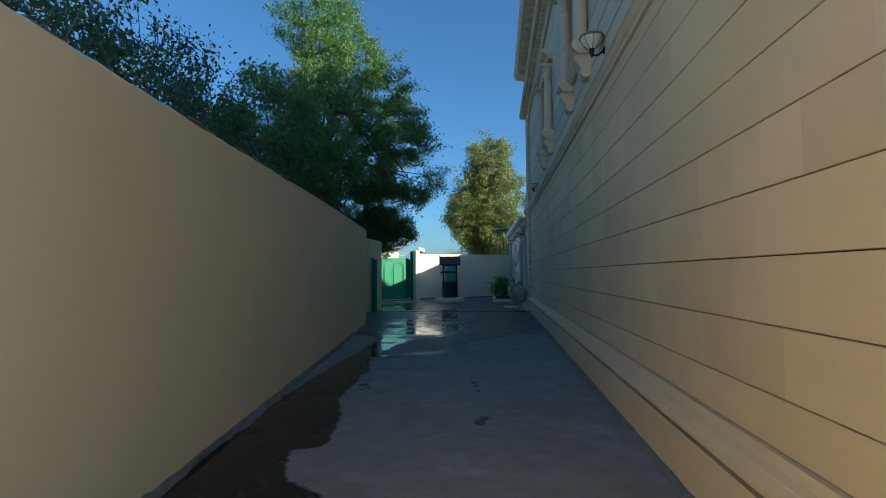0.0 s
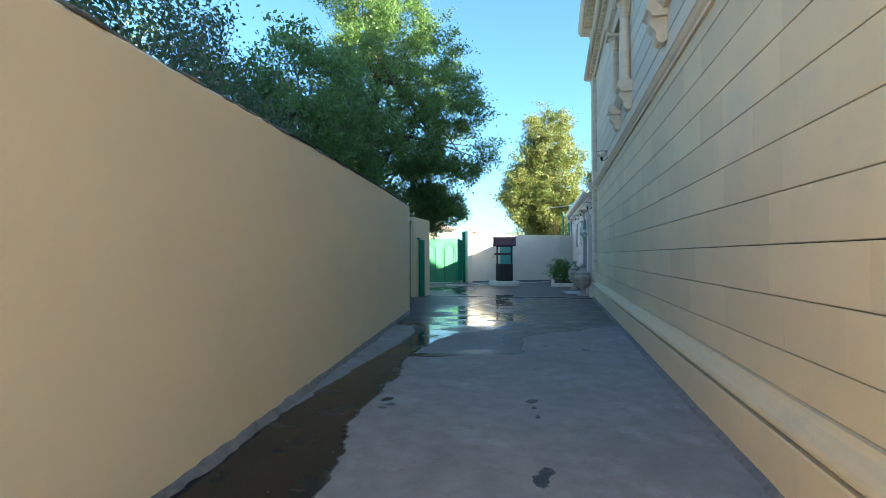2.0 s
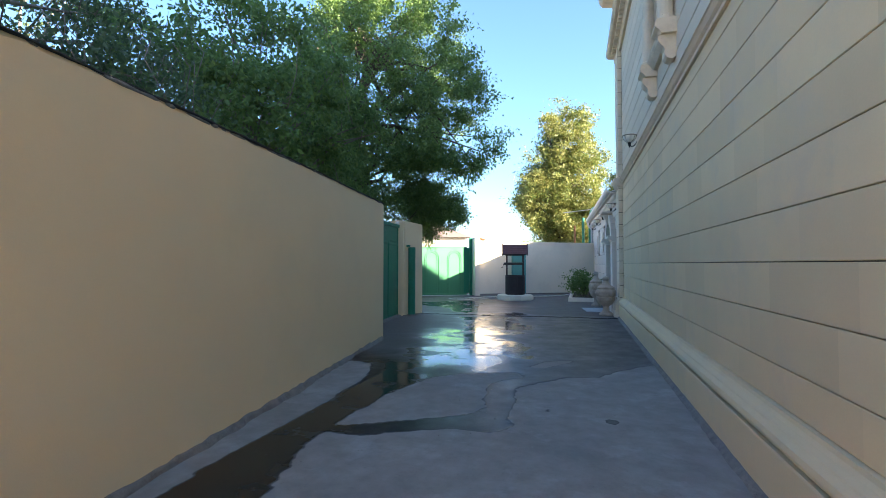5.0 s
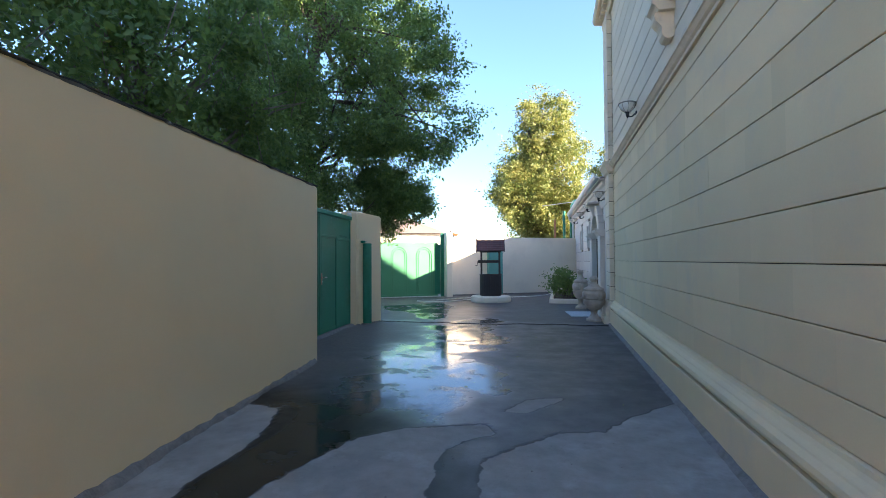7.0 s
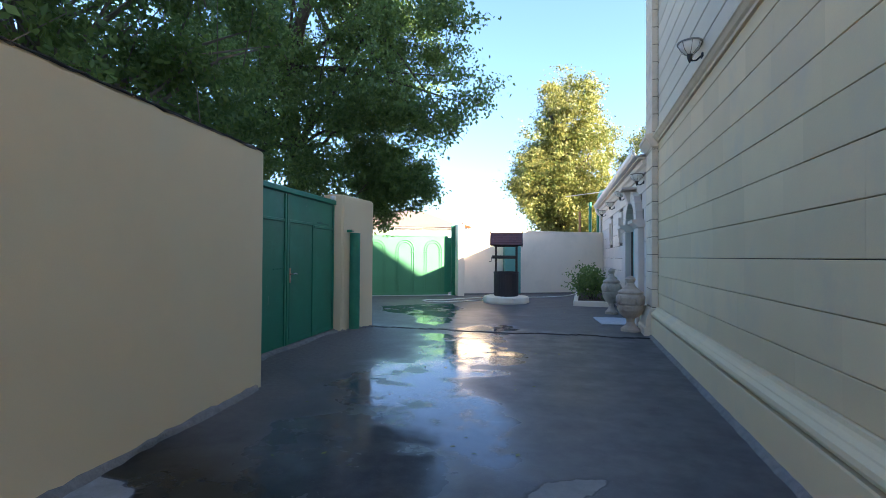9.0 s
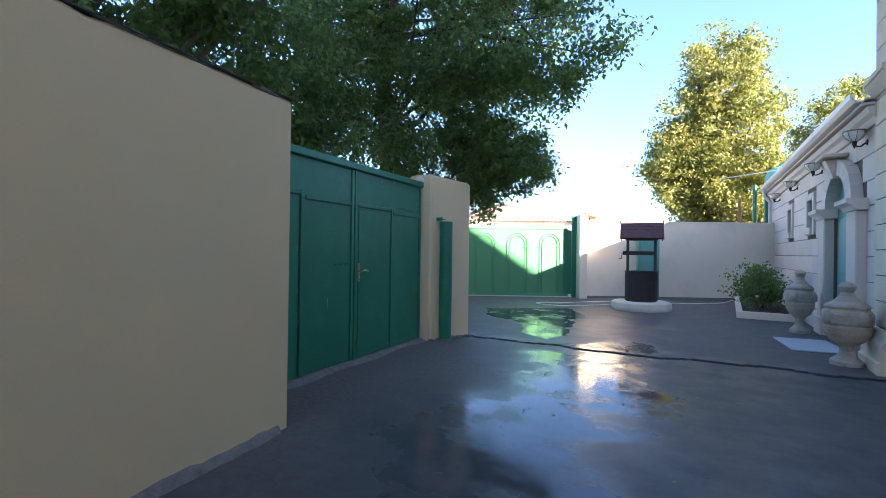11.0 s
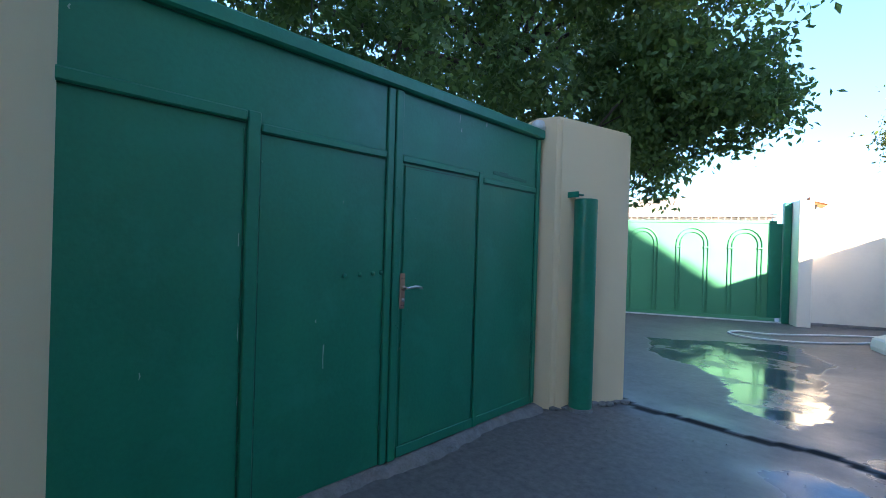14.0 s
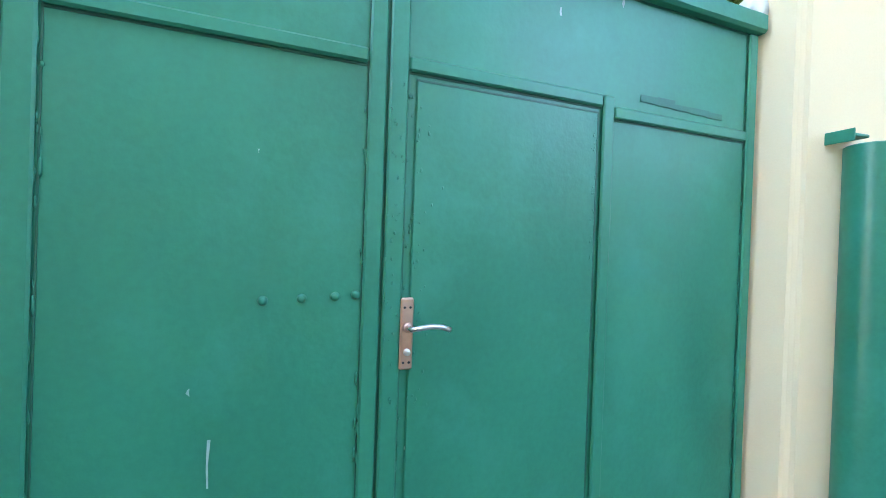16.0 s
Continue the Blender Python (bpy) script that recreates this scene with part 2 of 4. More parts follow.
def box(bm, x0, x1, y0, y1, z0, z1, bevel=0.0, m=None):
    b = bmesh.new()
    r = bmesh.ops.create_cube(b, size=1)
    for v in r["verts"]:
        v.co = Vector((x0 + (v.co.x + 0.5) * (x1 - x0), y0 + (v.co.y + 0.5) * (y1 - y0), z0 + (v.co.z + 0.5) * (z1 - z0)))
    if bevel:
        bmesh.ops.bevel(b, geom=b.edges[:], offset=bevel, segments=1, affect='EDGES', clamp_overlap=True)
    if m is not None:
        b.transform(m)
    join(bm, b)
    return bm


def join(bm, b):
    me = bpy.data.meshes.new("tmp")
    b.to_mesh(me)
    b.free()
    bm.from_mesh(me)
    bpy.data.meshes.remove(me)


def boxed(*a, **k):
    return box(bmesh.new(), *a, **k)


def lathe(profile, seg=24, m=None, bm=None):
    """A turned shape from (radius, height) pairs."""
    bm = bm or bmesh.new()
    b = bmesh.new()
    rings = []
    for r, z in profile:
        if r < 1e-5:
            rings.append([b.verts.new((0, 0, z))])
        else:
            rings.append([b.verts.new((r * math.cos(2 * math.pi * i / seg), r * math.sin(2 * math.pi * i / seg), z)) for i in range(seg)])
    for a, c in zip(rings, rings[1:]):
        for i in range(seg):
            j = (i + 1) % seg
            if len(a) == 1 and len(c) == 1:
                continue
            if len(a) == 1:
                b.faces.new((a[0], c[i], c[j]))
            elif len(c) == 1:
                b.faces.new((a[i], a[j], c[0]))
            else:
                b.faces.new((a[i], a[j], c[j], c[i]))
    if m is not None:
        b.transform(m)
    join(bm, b)
    return bm


def tube(points, radius, seg=8, bm=None, taper=None):
    """A round bar along points; taper: the end's radius."""
    bm = bm or bmesh.new()
    pts = [Vector(p) for p in points]
    rings = []
    for i, p in enumerate(pts):
        d = (pts[min(i + 1, len(pts) - 1)] - pts[max(i - 1, 0)]).normalized()
        a = d.orthogonal().normalized()
        if abs(d.z) < 0.9:
            a = d.cross(Vector((0, 0, 1))).normalized()
        c = d.cross(a)
        r = radius if taper is None else radius + (taper - radius) * i / (len(pts) - 1)
        rings.append([bm.verts.new(p + (a * math.cos(2 * math.pi * k / seg) + c * math.sin(2 * math.pi * k / seg)) * r) for k in range(seg)])
    for a, c in zip(rings, rings[1:]):
        for k in range(seg):
            bm.faces.new((a[k], a[(k + 1) % seg], c[(k + 1) % seg], c[k]))
    bm.faces.new(rings[0][::-1])
    bm.faces.new(rings[-1])
    return bm


def sweep(profile, length, m=None, bm=None, closed=True):
    """A moulding: (x, z) profile drawn along y."""
    bm = bm or bmesh.new()
    b = bmesh.new()
    e0 = [b.verts.new((x, 0, z)) for x, z in profile]
    e1 = [b.verts.new((x, length, z)) for x, z in profile]
    for i in range(len(profile)):
        j = (i + 1) % len(profile)
        b.faces.new((e0[i], e0[j], e1[j], e1[i]))
    b.faces.new(e0[::-1])
    b.faces.new(e1)
    if m is not None:
        b.transform(m)
    join(bm, b)
    return bm


def prism(corners, z0, z1, bevel=0.0):
    bm = bmesh.new()
    bot = [bm.verts.new((x, y, z0)) for x, y in corners]
    top = [bm.verts.new((x, y, z1)) for x, y in corners]
    k = len(corners)
    for i in range(k):
        bm.faces.new((bot[i], bot[(i + 1) % k], top[(i + 1) % k], top[i]))
    bm.faces.new(bot[::-1])
    bm.faces.new(top)
    if bevel:
        bmesh.ops.bevel(bm, geom=bm.edges[:], offset=bevel, segments=3, affect='EDGES')
    return bm


def inside(x, y, poly):
    hit = np.zeros(x.shape, bool)
    for (x0, y0), (x1, y1) in zip(poly, poly[1:] + poly[:1]):
        if y0 != y1:
            hit ^= ((y0 > y) != (y1 > y)) & (x < (x1 - x0) * (y - y0) / (y1 - y0) + x0)
    return hit


# ---- the lie of the place ----
# the house runs along y, a degree off; its face at y = 3.2 is x = 2.37
HOUSE = Matrix.Translation((2.37, 3.2, 0)) @ pose(0, 0, 0, 0, 0, 1.0)
# the long plastered wall, its face through (-2.40, 10.48)
YARD_WALL = Matrix.Translation((-2.396, 10.507, 0)) @ pose(0, 0, 0, 0, 0, 9.4)
# the green gate, from the wall's end to the pillar
GATE = Matrix.Translation((-3.37, 12.30, 0)) @ pose(0, 0, 0, 0, 0, 5.7)
# the far wall and gate, local x along the wall to the right
FAR = Matrix.Translation((-3.45, 22.27, 0)) @ pose(0, 0, 0, 0, 0, 30.0)
# the low annexe beyond the house
ANNEXE = Matrix.Translation((2.10, 16.0, 0)) @ pose(0, 0, 0, 0, 0, 2.95)


# ---- ground ----
def build_ground():
    xs = np.concatenate(([-3000, -300, -40, -14], np.arange(-9, 3.01, 0.045), [14, 40, 300, 3000]))
    ys = np.concatenate(([-3000, -300, -40, -8], np.arange(-3, 27.01, 0.045), [40, 80, 400, 3000]))
    X, Y = np.meshgrid(xs, ys)
    dry1 = [(2.5, -9), (0.5, -9), (0.35, 0.4), (0.12, 1.49), (-0.25, 1.72), (-0.43, 2.19), (-0.19, 2.25), (-0.23, 2.48), (-0.29, 2.83), (-0.38, 3.15),
            (-0.56, 3.55), (-0.59, 3.89), (-0.62, 4.21), (-0.61, 4.39), (-0.69, 4.67), (-0.64, 4.96), (-0.88, 5.77), (-0.87, 6.01),
            (-0.57, 6.0), (-0.17, 6.26), (0.18, 6.4), (0.48, 6.39), (0.61, 6.59), (0.54, 6.74), (0.53, 7.2), (0.44, 7.78), (0.71, 8.17),
            (0.99, 8.49), (1.36, 8.6), (1.56, 8.97), (1.84, 9.28), (2.25, 9.69), (2.6, 9.7), (2.6, -9)]
    dry2 = [(-0.86, 6.16), (-0.45, 6.38), (0.13, 6.73), (0.23, 6.89), (0.29, 7.05), (0.21, 7.26), (0.15, 7.89), (0.28, 8.15), (0.51, 8.34),
            (0.35, 8.55), (-0.27, 8.3), (-0.61, 8.0), (-0.7, 7.63), (-0.83, 7.11), (-0.86, 6.56)]
    dry3 = [(0.46, 8.93), (0.67, 9.34), (0.97, 9.5), (1.07, 9.48), (0.83, 9.09), (0.65, 8.88)]
    lip = [(-1.6, -9), (-0.62, -2), (-0.98, 2.0), (-1.09, 2.79), (-1.15, 3.33), (-1.2, 3.89), (-1.24, 4.6), (-1.27, 5.3), (-1.29, 6.0), (-1.3, 6.88),
           (-1.36, 7.79), (-1.63, 8.5), (-2.3, 8.6), (-2.6, 9.5)]
    wet = np.ones(X.shape)
    for poly in (dry1, dry2, dry3, lip):
        wet[inside(X, Y, poly)] = 0
    for mx, my, mr in ((-0.48, 4.21, 0.05), (-0.42, 3.98, 0.035), (-0.39, 4.08, 0.035), (0.82, 4.49, 0.055), (0.86, 4.3, 0.035), (0.89, 4.08, 0.03), (0.98, 3.0, 0.05),
                       (1.0, 3.12, 0.04), (-0.03, 3.08, 0.025), (1.43, 6.95, 0.05), (0.86, 7.09, 0.03), (-0.51, 7.12, 0.03)):
        wet[np.hypot(X - mx, (Y - my) * 0.8) < mr] = 1
    far = (Y > 40) | (Y < -8) | (X < -14) | (X > 14)
    wet[far] = 0
    for _ in range(1):
        w = wet.copy()
        w[1:-1, 1:-1] = (wet[1:-1, 1:-1] * 2 + wet[:-2, 1:-1] + wet[2:, 1:-1] + wet[1:-1, :-2] + wet[1:-1, 2:]) / 6
        wet = w
    # the paving changes to asphalt past the concrete, and again at a broken edge
    tar = np.clip((Y - 8.2 + 0.35 * np.maximum(X, -2)) / 0.5, 0, 1)
    edge = 14.85 + 0.09 * X + 0.06 * np.sin(X * 2.3) + 0.04 * np.sin(X * 7.1 + 1) + 0.25 * np.clip((X + 2.6) / -0.6, 0, 1)
    crack = np.where((np.abs(Y - edge - 0.01) < 0.042) & (X > -3.4) & (X < 2.2), 1.0, 0.0)
    step = np.clip((Y - edge) / 0.05, 0, 1) * 0.010
    wx = X + 0.22 * np.sin(Y * 2.3 + 0.7) + 0.12 * np.sin(Y * 5.7 + X * 2.1) + 0.07 * np.sin(Y * 11.0 - X * 5.0)
    wy = Y + 0.35 * np.sin(X * 2.9 + 1.1) + 0.16 * np.sin(X * 7.3 + Y * 1.7)
    ring = lambda cx, cy, rx, ry: np.clip((1.25 - np.hypot((wx - cx) / rx, (wy - cy) / ry)) * 2.5, 0, 1)
    pool = np.maximum.reduce([ring(-1.0, 12.4, 0.85, 3.0), ring(-0.7, 10.0, 0.9, 1.6), ring(-0.9, 4.0, 0.45, 4.5), 0.35 * ring(-1.6, 16.9, 1.2, 1.6)])
    puddle = [(-4.6, 18.1), (-3.9, 18.7), (-2.7, 19.25), (-2.3, 18.6), (-2.2, 17.8), (-1.85, 16.6), (-1.95, 15.2), (-2.5, 15.5), (-2.75, 16.1), (-3.25, 16.6), (-3.8, 17.1)]
    pool = np.where(inside(wx * 0.35 + X * 0.65, wy * 0.35 + Y * 0.65, puddle), 1.0, pool)
    damp = np.clip((-1.2 - wx) / 1.5, 0, 1) * np.clip((Y - 9.0) / 1.5, 0, 1) * np.clip((edge - Y) / 0.3, 0, 1)
    damp = np.maximum(damp, 0.55 * np.clip((Y - edge - 0.2) / 0.4, 0, 1) * (1 - np.clip(pool * 1.5, 0, 1)))
    strip = inside(X, Y, [(-1.3, 1.0), (0.3, 1.0), (-0.7, 6.2), (-0.9, 8.2), (-1.3, 8.2)])
    pool = np.where(strip, 1.0, pool)
    fine = (~far) & (X > -9.1) & (X < 3.1) & (Y > -3.1) & (Y < 27.1)
    bumps = 0.006 * np.sin(X * 1.7 + 0.6 * np.sin(Y)) * np.sin(Y * 1.3)
    z = np.where(fine, step + bumps * (wet < 0.5), 0.0)
    z = np.where(Y > 27.1, 0.010, z)
    nx, ny = len(xs), len(ys)
    co = np.stack([X, Y, z], -1).reshape(-1, 3)
    i = np.arange(nx * ny).reshape(ny, nx)
    quads = np.stack([i[:-1, :-1], i[:-1, 1:], i[1:, 1:], i[1:, :-1]], -1).reshape(-1, 4)
    me = bpy.data.meshes.new("ground")
    me.from_pydata(co.tolist(), [], quads.tolist())
    for name, a in (("wet", wet), ("tar", tar), ("crack", crack), ("pool", pool * (1 - damp)), ("damp", damp)):
        at = me.attributes.new(name, "FLOAT", "POINT")
        at.data.foreach_set("value", np.ascontiguousarray(a.reshape(-1), dtype=np.float32))
    me.materials.append(GROUND)
    tagged(new("ground", me), "grey concrete and dark asphalt yard paving, half of it wet", "ground", kind="structure")


build_ground()


# ---- the long plastered wall ----
def build_yard_wall():
    wall = thing("wall_yard", YARD_WALL, "cream plastered yard wall with a rough broken top edge", "wall", kind="structure")
    bm = bmesh.new()
    # local: face at x = 0, the wall behind it, running back along -y
    n = 220
    rng = random.Random(3)
    rows = []
    for i in range(n + 1):
        y = -26.0 * i / n
        wob = 0.003 * math.sin(y * 1.3) + 0.0015 * math.sin(y * 2.9)
        t = 2.515 - 0.014 * max(0.0, -y - 2.5) + 0.010 * math.sin(y * 0.9) + rng.uniform(-0.007, 0.006) - (0.012 if rng.random() < 0.05 else 0)
        r = 0.02 if i else 0.05
        rows.append([bm.verts.new(p) for p in ((wob * 0.3, y, -0.05), (wob, y, 0.6), (wob * 0.6, y, 1.5), (wob * 0.5 - 0.004, y, t - 0.03),
                                                (-0.03, y, t), (-0.32, y, t), (-0.35, y, t - 0.03), (-0.35, y, -0.05))])
    for a, b in zip(rows, rows[1:]):
        for k in range(7):
            bm.faces.new((a[k], a[k + 1], b[k + 1], b[k]))
    bm.faces.new(rows[0])
    bm.faces.new(rows[-1][::-1])
    body = part("plaster", bm, PLASTER, wall, smooth=True)
    body.data.set_sharp_from_angle(angle=radians(35))
    # return at the gate
    back = YARD_WALL.inverted()
    ends = [back @ Vector((x, y, 0)) for x, y in ((-2.407, 10.513), (-3.29, 10.695), (-3.42, 10.2), (-2.78, 10.3))]
    bm = prism([(p.x, p.y) for p in ends], -0.05, 2.50, 0.012)
    part("gate_return", bm, PLASTER, wall)
    # dark roofing felt laid over the top
    bm = bmesh.new()
    prev = None
    for i in range(90):
        y = 0.012 - 6.8 * i / 89
        t = 2.517 - 0.014 * max(0.0, -y - 2.5) + 0.010 * math.sin(y * 0.9) + rng.uniform(-0.004, 0.004)
        o = 0.006 + rng.uniform(-0.010, 0.010)
        row = [bm.verts.new(p) for p in ((o, y, t - 0.004), (o, y, t + 0.003), (-0.34, y, t + 0.005), (-0.34, y, t - 0.004))]
        if prev:
            for k in range(4):
                bm.faces.new((prev[k], prev[(k + 1) % 4], row[(k + 1) % 4], row[k]))
        prev = row
    part("roofing_felt", bm, FELT, wall, "dark roofing felt with a ragged edge")
    # mortar crust along the top
    bm = bmesh.new()
    for i in range(110):
        y = -rng.uniform(0.02, 16.5)
        s = rng.uniform(0.012, 0.03)
        b = bmesh.new()
        bmesh.ops.create_icosphere(b, subdivisions=1, radius=1)
        b.transform(Matrix.Translation((rng.uniform(-0.05, -0.01), y, 2.507 - 0.014 * max(0.0, -y - 2.5))) @ Matrix.Diagonal((s, rng.uniform(0.03, 0.16), s * 0.8, 1)))
        join(bm, b)
    part("mortar_crust", bm, MORTAR, wall, "crumbling dark mortar crust", smooth=True)
    # rough fillet along the foot
    bm = bmesh.new()
    prev = None
    for i in range(180):
        y = -0.1 - 16.4 * i / 179
        w = 0.05 + 0.03 * math.sin(y * 3.1) * math.sin(y * 1.3) + rng.uniform(-0.018, 0.018)
        h = 0.045 + rng.uniform(-0.012, 0.014)
        row = [bm.verts.new(p) for p in ((-0.02, y, h + 0.012), (0.018, y, h), (w * 0.7, y, h * 0.45), (w, y, -0.01))]
        if prev:
            for k in range(3):
                bm.faces.new((prev[k], prev[k + 1], row[k + 1], row[k]))
        prev = row
    part("foot_fillet", bm, MORTAR, wall, "broken grey mortar fillet", smooth=True)


build_yard_wall()


# ---- the green gate ----
def build_gate():
    g = thing("metal_gate", GATE, "dark green painted sheet-metal yard gate with a wicket door, closed", "gate")
    # local: face towards +x, y along the gate from the wall (-1.85) to the pillar (1.68)
    part("sheet", boxed(-0.05, 0.0, -1.90, 1.60, 0.05, 2.33, 0.004), GREEN, g)
    part("top_rail", boxed(-0.07, 0.045, -1.92, 1.62, 2.33, 2.415, 0.012), GREEN, g)
    part("frame_stile", boxed(0.002, 0.017, -0.945, -0.880, 0.05, 1.99, 0.006), GREEN, g)
    part("frame_stile", boxed(0.002, 0.016, -0.105, -0.052, 0.05, 2.327, 0.006), GREEN, g)
    part("frame_stile", boxed(0.002, 0.021, -0.044, 0.015, 0.05, 2.327, 0.006), GREEN, g)
    part("frame_stile", boxed(0.002, 0.017, 0.765, 0.815, 0.05, 1.94, 0.006), GREEN, g)
    part("frame_stile", boxed(0.002, 0.016, 1.545, 1.598, 0.05, 2.327, 0.006), GREEN, g)
    part("frame_rail", boxed(0.002, 0.026, -1.90, -0.948, 1.93, 1.985, 0.008), GREEN, g)
    part("frame_rail", boxed(0.002, 0.020, -0.877, -0.108, 1.895, 1.94, 0.007), GREEN, g)
    part("frame_rail", boxed(0.002, 0.017, 0.018, 0.762, 1.895, 1.94, 0.006), GREEN, g)
    part("frame_rail", boxed(0.002, 0.017, 0.818, 1.542, 1.86, 1.905, 0.006), GREEN, g)
    part("bottom_rail", boxed(0.002, 0.010, 0.03, 1.542, 0.052, 0.12, 0.005), GREEN, g)
    # thin dark strips: the frame's shadow lines put in as colour
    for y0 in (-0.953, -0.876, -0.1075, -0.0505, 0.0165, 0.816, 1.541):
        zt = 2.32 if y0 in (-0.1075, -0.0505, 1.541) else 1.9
        part("seam", boxed(-0.004, 0.0035, y0, y0 + 0.004, 0.06, zt), GREEN_SHADE, g, "dark green strip painted as the seam's shadow")
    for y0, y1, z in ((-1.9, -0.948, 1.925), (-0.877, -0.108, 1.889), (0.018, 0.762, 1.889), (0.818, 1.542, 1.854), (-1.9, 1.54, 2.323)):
        part("seam", boxed(-0.004, 0.0035, y0, y1, z, z + 0.006), GREEN_SHADE, g, "dark green strip painted as the seam's shadow")
    # wicket door leaf
    door = part("wicket_door", boxed(0.002, 0.009, 0.045, 0.745, 0.125, 1.872, 0.005), GREEN, g)
    # the same painted shadow line round the door's edge
    part("door_seam", boxed(0.004, 0.0105, 0.742, 0.748, 0.125, 1.872), GREEN_SHADE, door)
    part("door_seam", boxed(0.004, 0.0105, 0.045, 0.745, 1.869, 1.875), GREEN_SHADE, door)
    plate = part("lock_plate", boxed(0.020, 0.031, 0.010, 0.052, 0.985, 1.205, 0.006), BRASS, door, "worn copper-coloured lock plate")
    part("lever", tube([(0.031, 0.032, 1.115), (0.073, 0.034, 1.115), (0.080, 0.052, 1.119), (0.080, 0.092, 1.124), (0.078, 0.127, 1.121), (0.076, 0.154, 1.111)], 0.0085, 10),
         STEEL, door, "curved steel lever handle", smooth=True)
    part("lever_collar", lathe([(0, 0), (0.016, 0), (0.016, 0.012), (0, 0.012)], 14, pose(0.031, 0.032, 1.115, 0, 90, 0)), BRASS, door, smooth=True)
    part("lock_cylinder", lathe([(0, 0), (0.011, 0), (0.011, 0.008), (0, 0.008)], 12, pose(0.031, 0.032, 1.04, 0, 90, 0)), STEEL, door, smooth=True)
    for y, z in ((0.022, 1.175), (0.040, 1.175), (0.022, 1.008), (0.040, 1.008)):
        part("screw", lathe([(0, 0), (0.0042, 0), (0.0035, 0.002), (0, 0.0022)], 8, pose(0.031, y, z, 0, 90, 0)), DARK, door)
    for y, z in ((-0.378, 1.197), (-0.275, 1.202), (-0.182, 1.207), (-0.122, 1.212)):
        part("bolt_head", lathe([(0, 0), (0.014, 0), (0.013, 0.006), (0.006, 0.010), (0, 0.010)], 8, pose(0.0, y, z, 0, 90, 0)), GREEN, g, smooth=True)
    # scratches through the paint
    rng = random.Random(9)
    for y, z, h in ((-0.50, 0.70, 0.13), (-0.93, 1.1, 0.05), (-0.96, 0.9, 0.09), (-0.97, 1.35, 0.06), (0.55, 2.25, 0.06), (0.57, 2.19, 0.03), (-0.55, 0.95, 0.02),
                    (0.05, 0.72, 0.03), (-0.95, 0.6, 0.05), (-1.35, 0.8, 0.03), (-1.6, 2.2, 0.02), (0.85, 2.28, 0.04), (-0.4, 1.6, 0.012), (0.3, 1.3, 0.012)):
        b = bmesh.new()
        vs = [b.verts.new((0.0016, y + rng.uniform(-1, 1) * 0.004 + s * 0.004, z + q * h)) for q, s in ((0, -0.5), (0.4, -1), (1, -0.3), (1, 0.4), (0.5, 1), (0, 0.6))]
        b.faces.new(vs)
        part("paint_scratch", b, CHIP, g, "pale scratch in the paint")
    b = bmesh.new()
    for i in range(5):
        box(b, 0.001, 0.004, 0.95 + i * 0.09, 1.03 + i * 0.09 + rng.uniform(0, 0.03), 1.945 - i * 0.003, 1.968 - i * 0.003 + rng.uniform(0, 0.012), 0.001)
    part("repair_smear", b, GREEN_PATCH, g, "darker repainted smear")
    part("gate_roller", lathe([(0, -0.03), (0.05, -0.03), (0.06, 0.0), (0.05, 0.05), (0, 0.055)], 14, pose(-0.02, 1.585, 2.445, 0, 90, 0)), ZINC, g, "grey roller at the gate's top corner", smooth=True)
    # drips and ridges of thick paint along the stiles
    b = bmesh.new()
    for y0 in (-0.953, -0.876, -0.1075, 0.0165, 0.745, 0.816, 1.541):
        for i in range(26):
            q = bmesh.new()
            bmesh.ops.create_icosphere(q, subdivisions=1, radius=1)
            q.transform(Matrix.Translation((0.004, y0 + rng.uniform(-0.006, 0.006), rng.uniform(0.1, 1.9))) @ Matrix.Diagonal((0.003, rng.uniform(0.002, 0.006), rng.uniform(0.006, 0.03), 1)))
            join(b, q)
    tagged(part("paint_drip", b, GREEN, g, smooth=True), "thick paint drips along the seams", kind="stuff")
    b = bmesh.new()
    for i in range(150):
        q = bmesh.new()
        bmesh.ops.create_icosphere(q, subdivisions=1, radius=1)
        y = rng.choice((rng.gauss(-0.015, 0.012), rng.gauss(0.06, 0.025), rng.gauss(0.735, 0.008)))
        x = 0.021 if -0.044 < y < 0.015 else (0.009 if y > 0.045 else 0.004)
        r = rng.uniform(0.0015, 0.0045)
        q.transform(Matrix.Translation((x, y, rng.uniform(0.85, 1.85))) @ Matrix.Diagonal((r * 0.5, r, r * rng.uniform(1, 2.4), 1)))
        join(b, q)
    tagged(part("paint_blister", b, GREEN, g, smooth=True), "small blisters in the old paint", kind="stuff")
    # concrete sill under the gate
    bm = bmesh.new()
    prev = None
    for i in range(60):
        y = -1.86 + 3.46 * i / 59
        w = 0.065 + 0.03 * math.sin(y * 5) + rng.uniform(-0.015, 0.015)
        row = [bm.verts.new(p) for p in ((-0.12, y, 0.048), (0.03, y, 0.044), (w, y, 0.028 + rng.uniform(-0.006, 0.006)), (w + 0.035, y, -0.01))]
        if prev:
            for k in range(3):
                bm.faces.new((prev[k], prev[k + 1], row[k + 1], row[k]))
        prev = row
    sill = part("gate_sill", bm, MORTAR, None, smooth=True)
    sill.matrix_basis = GATE
    tagged(sill, "rough grey concrete strip under the gate", "sill", kind="structure")


build_gate()


